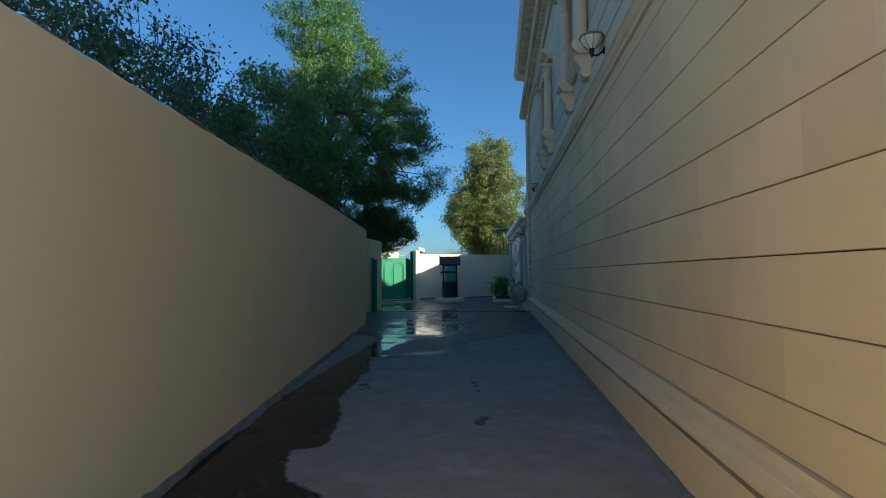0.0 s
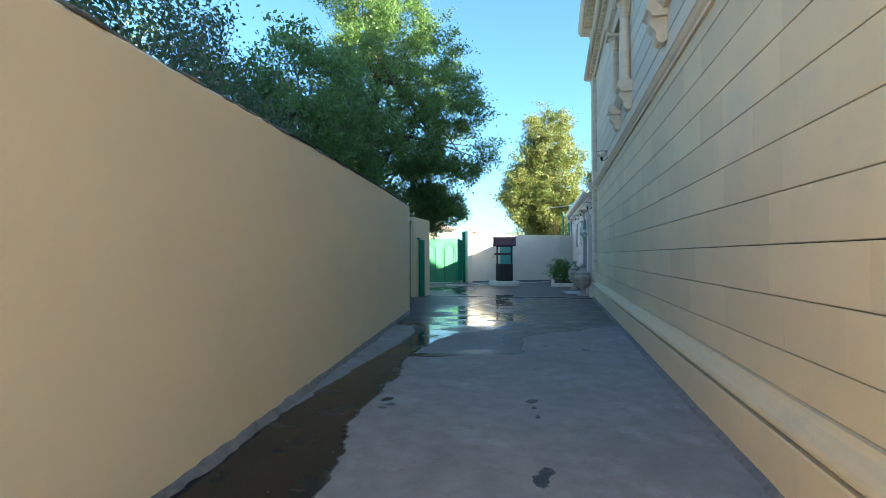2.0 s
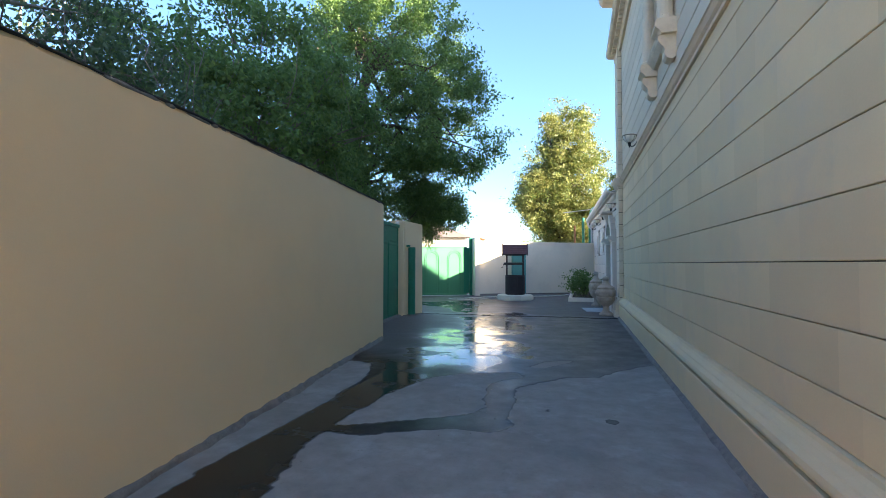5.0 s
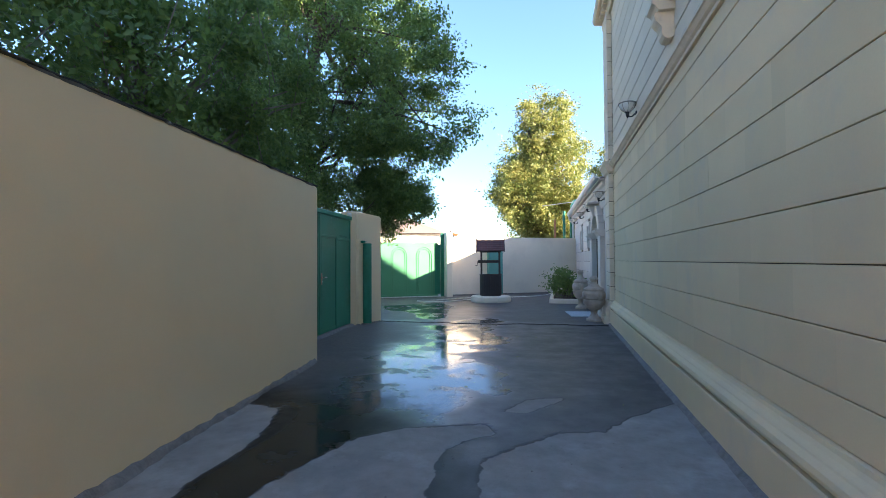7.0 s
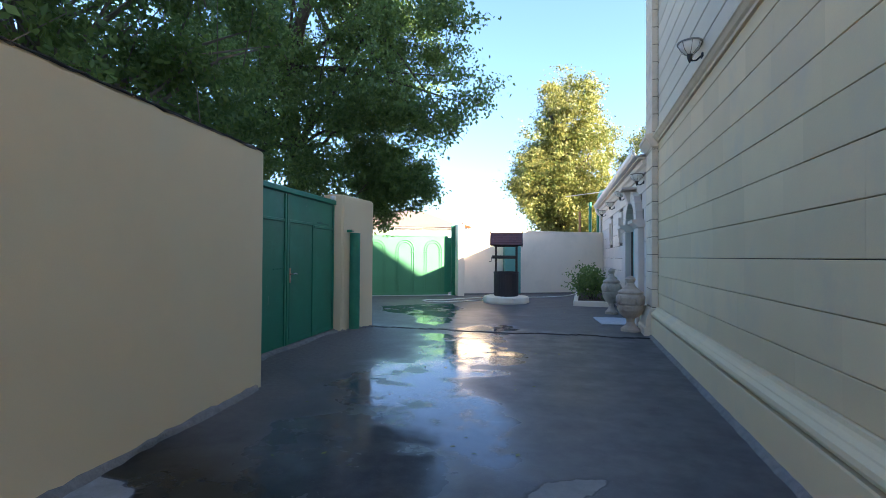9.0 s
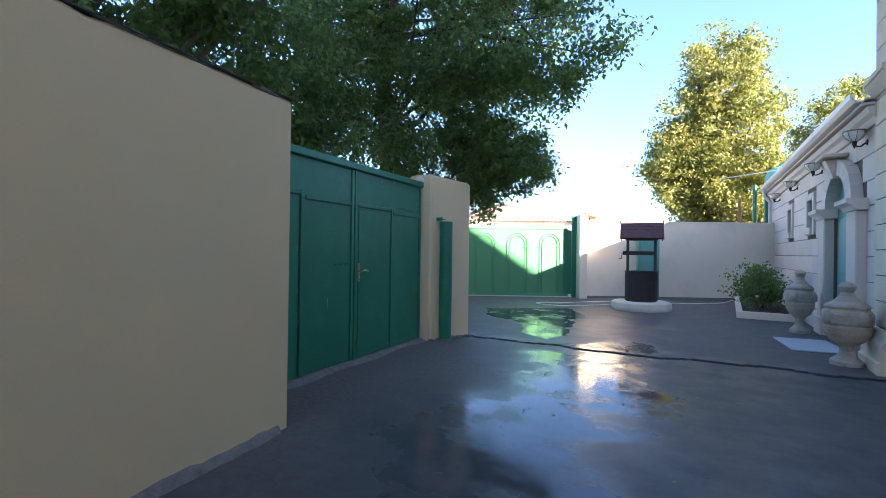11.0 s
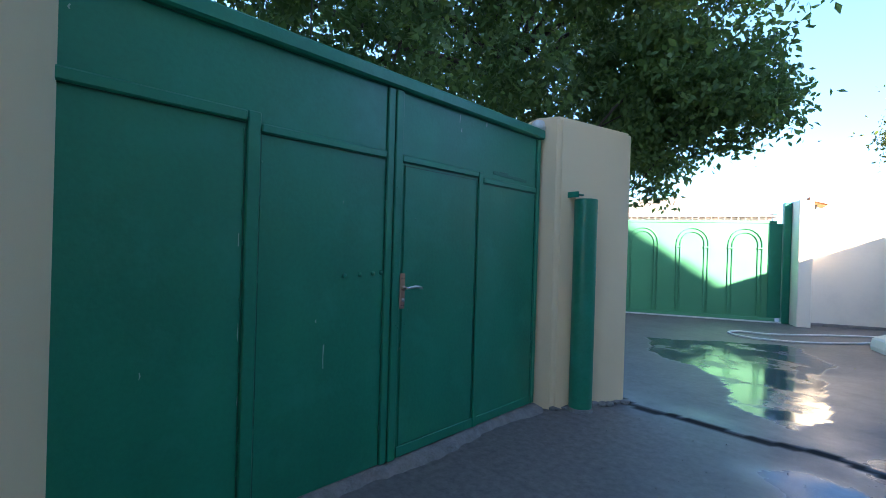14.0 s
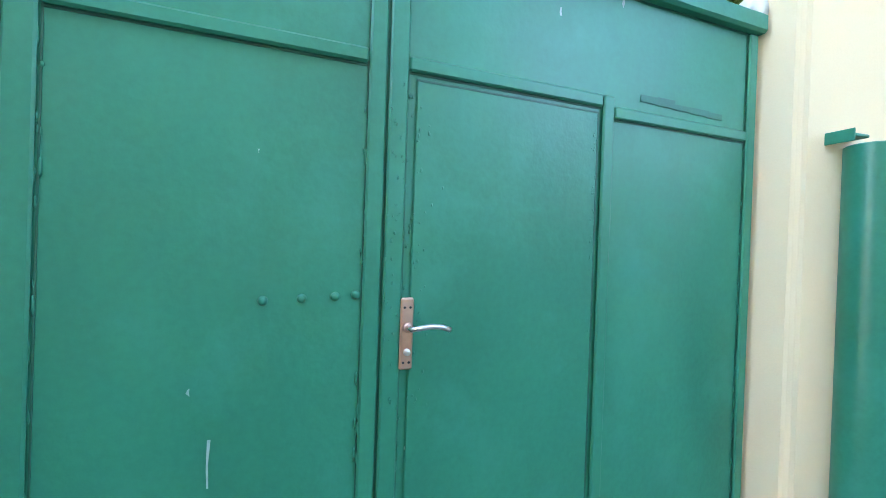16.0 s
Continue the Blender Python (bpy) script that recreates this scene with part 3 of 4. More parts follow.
def build_pillar():
    p = thing("gate_pillar", pose(0, 0, 0), "cream plastered gate pillar with rounded edges", "pillar", kind="structure")
    body = part("pillar_body", prism([(-3.60, 13.905), (-3.385, 13.98), (-3.13, 14.76), (-3.75, 15.0), (-3.85, 14.0)], -0.05, 2.48, 0.03), PLASTER, p, smooth=False)
    rng = random.Random(4)
    for v in body.data.vertices:
        if v.co.z > 2:
            v.co.z += (14.76 - v.co.y) * 0.075
    bm = bmesh.new()
    for i in range(26):
        u = rng.random()
        s = rng.uniform(0.015, 0.05)
        b = bmesh.new()
        bmesh.ops.create_icosphere(b, subdivisions=1, radius=1)
        b.transform(Matrix.Translation((-3.40 + 0.30 * u + rng.uniform(-0.02, 0.04), 13.97 + 0.77 * u, 0.01)) @ Matrix.Diagonal((s, s * 1.4, s * 0.6, 1)))
        join(bm, b)
    part("rubble_foot", bm, MORTAR, p, "crumbled mortar at the foot")
    pipe = thing("green_pipe_post", pose(-3.245, 14.19, 0), "green painted steel pipe standing against the gate pillar", "pipe")
    part("pipe", lathe([(0, -0.02), (0.098, -0.02), (0.098, 1.82), (0.09, 1.825), (0.09, 1.5), (0, 1.5)], 28), GREEN, pipe, smooth=True).data.set_sharp_from_angle(angle=radians(35))
    part("weld_collar", lathe([(0.098, 0.0), (0.112, 0.0), (0.104, 0.03), (0.098, 0.03)], 28), MORTAR, pipe)
    part("bracket", boxed(-0.20, 0.0, -0.11, -0.03, 1.852, 1.866, 0.004), GREEN, pipe, "flat steel bracket at the top")
    part("bracket_lip", boxed(-0.12, 0.0, -0.117, -0.111, 1.835, 1.885, 0.002, pose(0, 0, 0)), GREEN, pipe)


build_pillar()


# ---- far wall and far gate ----
def build_far():
    w = thing("wall_far", FAR, "pale plastered boundary wall at the yard's end", "wall", kind="structure")
    part("wall_body", boxed(0.18, 6.2, 0.0, 0.28, -0.05, 2.32, 0.01), RENDER, w)
    part("coping", boxed(0.18, 6.2, -0.02, 0.30, 2.32, 2.36, 0.008), RENDER, w)
    part("wall_pillar", boxed(-0.06, 0.178, -0.38, 0.36, -0.05, 2.52, 0.012), RENDER, w)
    part("base_strip", boxed(0.18, 6.0, -0.05, -0.003, -0.02, 0.07, 0.01), MORTAR, w)
    post = thing("gate_post", FAR, "dark green steel post beside the far gate", "post")
    part("post_bar", boxed(-0.20, -0.065, -0.02, 0.10, 0.0, 2.50, 0.01), GREEN, post)
    part("post_plate", boxed(-0.44, -0.203, 0.045, 0.058, 0.11, 2.07, 0.004), GREEN, post)
    g = thing("far_gate", FAR, "green sliding metal gate with raised arch mouldings", "gate")
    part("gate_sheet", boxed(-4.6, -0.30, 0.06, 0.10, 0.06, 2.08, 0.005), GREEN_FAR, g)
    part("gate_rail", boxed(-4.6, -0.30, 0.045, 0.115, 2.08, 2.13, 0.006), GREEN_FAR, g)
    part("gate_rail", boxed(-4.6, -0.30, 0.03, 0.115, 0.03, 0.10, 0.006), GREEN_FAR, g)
    for i in range(4):
        c = -0.86 - 1.0 * i
        for r in (0.31, 0.235):
            pts = [(c - r, 0.05, 0.14), (c - r, 0.05, 1.55)]
            pts += [(c - r * math.cos(a), 0.05, 1.62 + r * 1.1 * math.sin(a)) for a in [math.pi * k / 12 for k in range(13)]]
            pts += [(c + r, 0.05, 1.55), (c + r, 0.05, 0.14)]
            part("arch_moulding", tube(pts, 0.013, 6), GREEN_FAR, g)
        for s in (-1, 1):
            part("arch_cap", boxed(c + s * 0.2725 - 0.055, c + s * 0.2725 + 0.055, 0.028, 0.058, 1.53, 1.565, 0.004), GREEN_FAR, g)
    # wire guard on top of the gate
    for i in range(34):
        x = -4.5 + 0.125 * i
        part("guard_spike", tube([(x, 0.08, 2.12), (x, 0.08, 2.42)], 0.006, 5), ZINC, g)
    part("guard_wire", tube([(-4.6, 0.08, 2.40), (-0.3, 0.08, 2.40)], 0.007, 5), ZINC, g)
    part("guard_wire", tube([(-4.6, 0.08, 2.27), (-0.3, 0.08, 2.27)], 0.007, 5), ZINC, g)
    track = part("gate_track", boxed(-4.6, -0.2, -0.04, 0.02, 0.005, 0.035, 0.004), ZINC)
    track.matrix_basis = FAR
    tagged(track, "steel floor rail of the sliding gate", "rail", kind="structure")
    wl = part("wall_side", boxed(-4.9, -4.62, -7.5, 0.4, -0.05, 2.3, 0.01), RENDER)
    wl.matrix_basis = FAR
    tagged(wl, "pale plastered side wall behind the pillar", "wall", kind="structure")
    lamp = thing("flood_lamp", FAR @ Matrix.Translation((0.36, 0.10, 2.36)) @ Matrix.Scale(1.5, 4), "small weathered flood lamp on the wall", "lamp")
    part("stem", tube([(0, 0, 0), (0, -0.02, 0.08)], 0.015, 8), IRON, lamp)
    part("head", boxed(-0.12, 0.12, -0.11, 0.03, 0.05, 0.17, 0.03, pose(0, 0, 0, -20, 12, 15)), RUST, lamp)
    part("hood", boxed(-0.15, 0.10, -0.13, -0.11, 0.06, 0.18, 0.006, pose(0, 0, 0, -20, 12, 15)), GLASSY, lamp)


build_far()


# ---- the well ----
def build_well():
    m = pose(-1.36, 20.32, 0.010, 0, 0, 9)
    base = thing("well_base", m, "low white concrete ring under the well", "base")
    part("ring", lathe([(0, 0.0), (0.69, 0.0), (0.70, 0.06), (0.68, 0.17), (0.64, 0.20), (0, 0.20)], 10), RENDER, base)
    w = thing("garden_well", m @ Matrix.Translation((0, 0, 0.2)) @ Matrix.Diagonal((0.79, 0.79, 0.98, 1)), "dark brown wooden well house with a maroon shingle roof", "well")
    part("drum", lathe([(0, 0), (0.44, 0.0), (0.46, 0.02), (0.46, 0.70), (0.48, 0.71), (0.48, 0.75), (0.40, 0.75), (0.40, 0.3), (0, 0.3)], 28), BROWN, w)
    for i in range(28):
        a = 2 * math.pi * (i + 0.5) / 28
        part("stave", boxed(-0.004, 0.012, -0.046, 0.046, 0.02, 0.70, 0.005, pose(0.458 * math.cos(a), 0.458 * math.sin(a), 0, 0, 0, math.degrees(a))), BROWN, w)
    for s in (-1, 1):
        part("post", boxed(s * 0.40 - 0.035, s * 0.40 + 0.035, -0.035, 0.035, 0.70, 1.62, 0.006), WOOD_DARK, w)
        for t in (-1, 1):
            part("side_post", boxed(s * 0.38 - 0.025, s * 0.38 + 0.025, t * 0.24 - 0.025, t * 0.24 + 0.025, 0.74, 1.56, 0.005), WOOD_DARK, w)
    part("windlass", tube([(-0.54, 0, 1.20), (0.42, 0, 1.20)], 0.05, 12), WOOD_DARK, w)
    part("crank", tube([(-0.54, 0, 1.20), (-0.56, 0, 1.20), (-0.58, 0, 1.06), (-0.66, 0, 1.05)], 0.014, 6), IRON, w)
    part("rail", boxed(-0.42, 0.42, -0.27, -0.22, 1.16, 1.23, 0.008), WOOD_DARK, w)
    part("rail", boxed(-0.42, 0.42, 0.22, 0.27, 1.16, 1.23, 0.008), WOOD_DARK, w)
    part("eave_beam", boxed(-0.46, 0.46, -0.29, -0.22, 1.52, 1.60, 0.008), WOOD_DARK, w)
    part("eave_beam", boxed(-0.46, 0.46, 0.22, 0.29, 1.52, 1.60, 0.008), WOOD_DARK, w)
    for s in (-1, 1):
        roof = part("roof_slope", boxed(-0.60, 0.60, 0.0, 0.60, -0.015, 0.0, 0.003, pose(0, 0, 1.93, -37, 0, 0 if s > 0 else 180)), WOOD_DARK, w)
        for r in range(5):
            for k in range(10):
                x = -0.60 + 0.12 * k
                mm = pose(0, 0, 1.93, -37, 0, 0 if s > 0 else 180) @ pose(0, 0.015 + 0.12 * r, 0.006 + 0.004 * (k % 2), 4, 0, 0)
                part("shingle", boxed(x + 0.003, x + 0.117, 0.0, 0.135, 0.0, 0.014, 0.003, mm), ROOF_RED, roof)
        part("bargeboard", boxed(s * 0.605 - 0.012, s * 0.605 + 0.012, 0.0, 0.62, -0.05, 0.03, 0.004, pose(0, 0, 1.93, -37, 0, 0)), WOOD_DARK, w)
        part("bargeboard", boxed(s * 0.605 - 0.012, s * 0.605 + 0.012, 0.0, 0.62, -0.05, 0.03, 0.004, pose(0, 0, 1.93, -37, 0, 180)), WOOD_DARK, w)
        part("finial", lathe([(0, 0), (0.02, 0), (0.026, 0.06), (0.008, 0.1), (0.0, 0.2)], 8, pose(s * 0.60, 0, 1.92, 0, s * 12, 0)), WOOD_DARK, w)
    part("ridge", boxed(-0.62, 0.62, -0.035, 0.035, 1.925, 1.96, 0.01), ROOF_RED, w)
    # a teal board stands behind the well
    b = thing("metal_cabinet", FAR @ Matrix.Translation((1.75, -0.10, 0.0)), "dull green metal cabinet against the far wall", "cabinet")
    part("cabinet_body", boxed(0.0, 0.62, -0.10, 0.08, 0.05, 1.95, 0.01), TEAL, b)
    part("cabinet_door", boxed(0.04, 0.58, -0.118, -0.102, 0.12, 1.88, 0.006), TEAL, b)


build_well()


def build_hose():
    pts = [(-1.9, 21.9), (-2.6, 21.2), (-3.3, 20.3), (-3.75, 20.1), (-3.85, 19.8), (-3.5, 19.55), (-2.9, 19.75), (-2.3, 20.45), (-1.9, 21.2), (-1.2, 21.9), (-0.3, 22.5),
           (0.3, 23.2), (0.55, 24.2), (0.7, 24.6)]
    out = []
    P = [Vector((x, y, 0.026)) for x, y in pts]
    for i in range(len(P) - 1):
        a, b, c, d = P[max(i - 1, 0)], P[i], P[i + 1], P[min(i + 2, len(P) - 1)]
        for k in range(6):
            t = k / 6
            out.append(0.5 * ((2 * b) + (c - a) * t + (2 * a - 5 * b + 4 * c - d) * t * t + (3 * b - a - 3 * c + d) * t ** 3))
    ob = part("garden_hose", tube(out + [P[-1]], 0.016, 8), HOSE, smooth=True)
    tagged(ob, "white garden hose lying in a loop on the paving", "hose")


build_hose()


# ---- the stone house ----
def gaps(y0, y1, holes):
    """The stretches of y0..y1 outside the holes."""
    out, at = [], y0
    for a, b in sorted(holes):
        if b > at and a < y1:
            if a > at:
                out.append((at, min(a, y1)))
            at = max(at, b)
    if at < y1:
        out.append((at, y1))
    return out


def wall_lamp(m, label):
    lamp = thing("wall_lamp", m @ Matrix.Scale(0.70, 4), label, "lamp", group="wall lamps")
    # local: the wall at x = 0, the lamp reaching to -x
    part("wall_plate", lathe([(0, 0), (0.06, 0), (0.055, 0.02), (0.03, 0.03), (0, 0.03)], 14, pose(0, 0, -0.05, 0, -90, 0)), IRON, lamp)
    part("arm", tube([(-0.02, 0, -0.05), (-0.10, 0, -0.12), (-0.16, 0, -0.12), (-0.20, 0, -0.06)], 0.016, 8), IRON, lamp, smooth=True)
    part("bowl", lathe([(0, -0.02), (0.05, -0.015), (0.13, 0.05), (0.17, 0.13), (0.18, 0.18), (0.165, 0.18), (0.12, 0.07), (0, 0.0)], 20, pose(-0.20, 0, 0)), GLASSY, lamp,
         "frosted glass bowl", smooth=True)
    part("rim", lathe([(0.178, 0.165), (0.195, 0.165), (0.195, 0.19), (0.178, 0.19)], 20, pose(-0.20, 0, 0)), LAMP_METAL, lamp)
    for i in range(8):
        a = 2 * math.pi * i / 8
        part("rib", tube([(-0.20 + r * math.cos(a), r * math.sin(a), z) for r, z in ((0.055, -0.015), (0.136, 0.05), (0.178, 0.13), (0.187, 0.175))], 0.006, 5), LAMP_METAL, lamp)
    part("finial", lathe([(0, -0.16), (0.012, -0.15), (0.02, -0.12), (0.035, -0.09), (0.045, -0.03), (0.05, -0.015), (0, -0.015)], 12, pose(-0.20, 0, 0)), IRON, lamp)
    return lamp


WINDOWS = [(1.86, 2.86), (5.68, 6.76)]
Z_BAND = 3.45


def build_house():
    h = thing("wall_house", HOUSE, "tall house wall of warm limestone courses with moulded bands", "wall", kind="structure")
    y0, y1 = -4.3, 12.68
    part("lower_core", boxed(0.045, 0.40, y0, y1, -0.05, 3.60), JOINT, h)
    bm = bmesh.new()
    box(bm, 0.045, 0.40, y0, y1, 3.60, 4.37)
    box(bm, 0.045, 0.40, y0, y1, 5.87, 9.0)
    for a, b in gaps(y0, y1, WINDOWS):
        box(bm, 0.045, 0.40, a, b, 4.37, 5.87)
    part("upper_core", bm, JOINT, h)
    # depth out of view is chosen to cast the shadow on the far gate
    part("house_body", boxed(0.42, 19.0, y0, y1, -0.05, 8.35), DARK, h)
    part("end_face", boxed(0.0, 19.0, y1 + 0.002, y1 + 0.12, -0.05, 8.4), STONE_UP, h)
    part("back_face", boxed(0.0, 19.0, y0 - 0.12, y0 - 0.002, -0.05, 8.4), STONE_UP, h)
    # plinth and its moulding
    part("plinth", sweep([(0.02, -0.05), (-0.125, -0.05), (-0.125, 0.330), (-0.12, 0.344), (0.02, 0.344)], y1 - y0, pose(0, y0, 0)), STONE, h)
    part("plinth_groove", boxed(-0.075, 0.02, y0, y1, 0.345, 0.376), JOINT, h)
    part("base_moulding", sweep([(0.02, 0.377), (-0.125, 0.377), (-0.13, 0.40), (-0.122, 0.43), (-0.09, 0.455), (-0.085, 0.465), (-0.05, 0.485), (-0.035, 0.505), (-0.03, 0.53), (0.02, 0.53)],
                                y1 - y0, pose(0, y0, 0)), STONE, h)
    bm = bmesh.new()
    rf = random.Random(8)
    prev = None
    for i in range(160):
        y = y0 + (y1 - y0) * i / 159
        w = 0.05 + rf.uniform(-0.01, 0.012)
        row = [bm.verts.new(p) for p in ((-0.11, y, 0.05), (-0.13, y, 0.042 + rf.uniform(-0.006, 0.006)), (-0.125 - w * 0.6, y, 0.02), (-0.125 - w, y, -0.01))]
        if prev:
            for k in range(3):
                bm.faces.new((prev[k], prev[k + 1], row[k + 1], row[k]))
        prev = row
    part("foot_fillet", bm, MORTAR, h, "thin grey mortar fillet", smooth=True)
    # string course
    part("string_course", sweep([(0.02, Z_BAND), (-0.03, Z_BAND), (-0.035, Z_BAND + 0.03), (-0.06, Z_BAND + 0.05), (-0.085, Z_BAND + 0.09), (-0.10, Z_BAND + 0.10),
                                 (-0.10, Z_BAND + 0.135), (-0.03, Z_BAND + 0.16), (0.02, Z_BAND + 0.16)], y1 - y0, pose(0, y0, 0)), STONE_TRIM, h)
    # upper courses, too high to pick apart
    bm = bmesh.new()
    rng = random.Random(5)
    z, k = 3.63, 0
    while z < 6.95:
        z2 = z + 0.315
        holes = WINDOWS if z2 > 4.37 and z < 5.87 else []
        for a, b in gaps(y0, 12.1, holes):
            box(bm, -0.002, 0.05, a, b, z + 0.009, z2 - 0.009, 0.004)
        z, k = z2, k + 1
    tagged(part("upper_course", bm, STONE_UP, h), "upper limestone courses", kind="stuff")
    # cornices
    part("lower_cornice", sweep([(0.02, 6.95), (-0.06, 6.95), (-0.08, 7.02), (-0.10, 7.05), (-0.10, 7.16), (-0.26, 7.18), (-0.30, 7.22), (-0.32, 7.30), (0.02, 7.36)], y1 - y0 + 0.42,
                                pose(0, y0, 0)), STONE_TRIM, h)
    bm = bmesh.new()
    for i in range(94):
        box(bm, -0.20, -0.09, y0 + 0.1 + 0.18 * i, y0 + 0.19 + 0.18 * i, 7.06, 7.165)
    tagged(part("dentil_row", bm, STONE_TRIM, h), "row of small stone dentils", kind="stuff")
    part("frieze", boxed(-0.03, 0.02, y0, 12.70, 7.36, 8.6), STONE_UP, h)
    part("upper_cornice", sweep([(0.02, 8.6), (-0.10, 8.6), (-0.14, 8.70), (-0.40, 8.74), (-0.46, 8.82), (-0.50, 8.95), (0.02, 9.02)], y1 - y0 + 0.5, pose(0, y0, 0)), STONE_TRIM, h)
    # unseen hipped roof over the whole house, added to keep sun off the elm
    bm = bmesh.new()
    e = [bm.verts.new(p) for p in ((0.04, y0, 8.41), (19.0, y0, 8.41), (19.0, y1 + 0.11, 8.41), (0.04, y1 + 0.11, 8.41))]
    r = [bm.verts.new(p) for p in ((9.3, y0 + 4.0, 15.5), (9.3, y1 - 5.0, 15.5))]
    for f in ((e[0], e[1], r[0]), (e[1], e[2], r[1], r[0]), (e[2], e[3], r[1]), (e[3], e[0], r[0], r[1]), (e[3], e[2], e[1], e[0])):
        bm.faces.new(f)
    part("house_roof", bm, ROOF_TILE, h, "unseen brown hipped roof added to shade the elm")
    bm = bmesh.new()
    for i in range(66):
        box(bm, -0.34, -0.10, y0 + 0.1 + 0.255 * i, y0 + 0.22 + 0.255 * i, 8.62, 8.73)
    tagged(part("bracket_row", bm, STONE_TRIM, h), "row of stone brackets under the eaves", kind="stuff")
    # corner pilaster with base, bands and cap
    p = part("corner_pilaster", boxed(-0.092, 0.02, 12.135, 12.79, 0.5, 6.94, 0.01), JOINT, h)
    for i in range(21):
        part("pilaster_block", boxed(-0.105, -0.003, 12.118, 12.822, 0.52 + 0.315 * i, 0.823 + 0.315 * i, 0.006), STONE_TRIM, p)
    part("pilaster_cap", sweep([(0.02, Z_BAND - 0.06), (-0.12, Z_BAND - 0.06), (-0.15, Z_BAND), (-0.20, Z_BAND + 0.09), (-0.22, Z_BAND + 0.10), (-0.22, Z_BAND + 0.16), (0.02, Z_BAND + 0.2)],
                               0.8, pose(0, 12.07, 0)), STONE_TRIM, p)
    part("pilaster_base", sweep([(0.02, -0.04), (-0.24, -0.04), (-0.24, 0.14), (-0.21, 0.16), (-0.20, 0.34), (-0.17, 0.40), (-0.14, 0.50), (0.02, 0.51)], 0.84, pose(0, 12.05, 0)), STONE_TRIM, p)
    # windows with columns
    for i, (a, b) in enumerate(WINDOWS):
        w = part("house_window", boxed(0.20, 0.24, a, b, 4.37, 5.87), DARK, h)
        part("window_pane", boxed(0.17, 0.18, a + 0.06, b - 0.06, 4.43, 5.81), DARK, w)
        part("window_frame", boxed(0.14, 0.196, a, a + 0.06, 4.37, 5.87, 0.006), WOOD_DARK, w)
        part("window_frame", boxed(0.14, 0.196, b - 0.06, b, 4.37, 5.87, 0.006), WOOD_DARK, w)
        part("window_frame", boxed(0.14, 0.196, (a + b) / 2 - 0.03, (a + b) / 2 + 0.03, 4.37, 5.87, 0.006), WOOD_DARK, w)
        part("window_sill", sweep([(0.1, 4.24), (-0.06, 4.24), (-0.12, 4.32), (-0.14, 4.36), (-0.14, 4.39), (0.1, 4.40)], b - a + 0.1, pose(0, a - 0.05, 0)), STONE_TRIM, w)
        part("architrave", sweep([(0.02, 5.87), (-0.10, 5.87), (-0.14, 5.97), (-0.22, 6.02), (-0.26, 6.10), (0.02, 6.02)], b - a + 0.7, pose(0, a - 0.35, 0)), STONE_TRIM, w)
        for y in (a - 0.15, b + 0.12):
            c = part("window_column", lathe([(0.10, 4.34), (0.115, 4.36), (0.115, 4.40), (0.09, 4.42), (0.088, 4.92), (0.075, 5.47), (0.09, 5.49), (0.09, 5.51), (0.07, 5.52)], 18,
                                            pose(-0.10, y, 0)), STONE_TRIM, h, smooth=False)
            part("capital", lathe([(0.072, 5.52), (0.085, 5.57), (0.11, 5.62), (0.10, 5.65), (0.13, 5.71), (0.145, 5.74), (0.145, 5.78), (0, 5.78)], 8, pose(-0.10, y, 0)), STONE_TRIM, c)
            part("capital_block", boxed(-0.25, 0.02, y - 0.15, y + 0.15, 5.78, 5.749, 0.012), STONE_TRIM, c)
            part("column_plinth", sweep([(0.02, 4.16), (-0.17, 4.16), (-0.20, 4.21), (-0.24, 4.24), (-0.24, 4.29), (-0.22, 4.34), (0.02, 4.34)], 0.30, pose(0, y - 0.15, 0)), STONE_TRIM, c)
            part("corbel", sweep([(0.02, 4.16), (-0.19, 4.16), (-0.205, 4.13), (-0.20, 4.09), (-0.175, 4.05), (-0.145, 4.02), (-0.125, 3.98), (-0.13, 3.95), (-0.125, 3.91), (-0.10, 3.875), (-0.065, 3.86), (-0.03, 3.865), (0.02, 3.90)], 0.19,
                                 pose(0, y - 0.095, 0)), STONE_TRIM, c)
    # lower blocks, one by one
    heights = [(0.532, 0.77)] + [(0.77 + 0.315 * i, 1.085 + 0.315 * i) for i in range(8)]
    meshes = {}
    for i, (za, zb) in enumerate(heights):
        hgt = round(zb - za, 3)
        y = y0
        while y < 12.10:
            ln = min(rng.choice((0.58, 0.78, 0.96, 1.14)), 12.11 - y)
            key = (hgt, round(ln, 3))
            if key not in meshes:
                meshes[key] = finish("stone_block", sweep([(0.05, 0.003), (0.001, 0.003), (-0.003, 0.007), (-0.003, hgt - 0.007), (0.001, hgt - 0.003), (0.05, hgt - 0.003)], ln, None), STONE)
            ob = new("stone_block", meshes[key])
            ob.matrix_basis = pose(rng.uniform(-0.0006, 0.0006), y, za)
            ob.parent = h
            y += ln
    part("course_filler", boxed(-0.002, 0.05, y0, 12.11, 3.298, Z_BAND - 0.003, 0.004), STONE, h)


build_house()
wall_lamp(HOUSE @ Matrix.Translation((0, 0.85, 3.86)), "frosted bowl wall lamp on a black iron bracket")
wall_lamp(HOUSE @ Matrix.Translation((0, 9.15, 3.80)), "frosted bowl wall lamp on a black iron bracket")


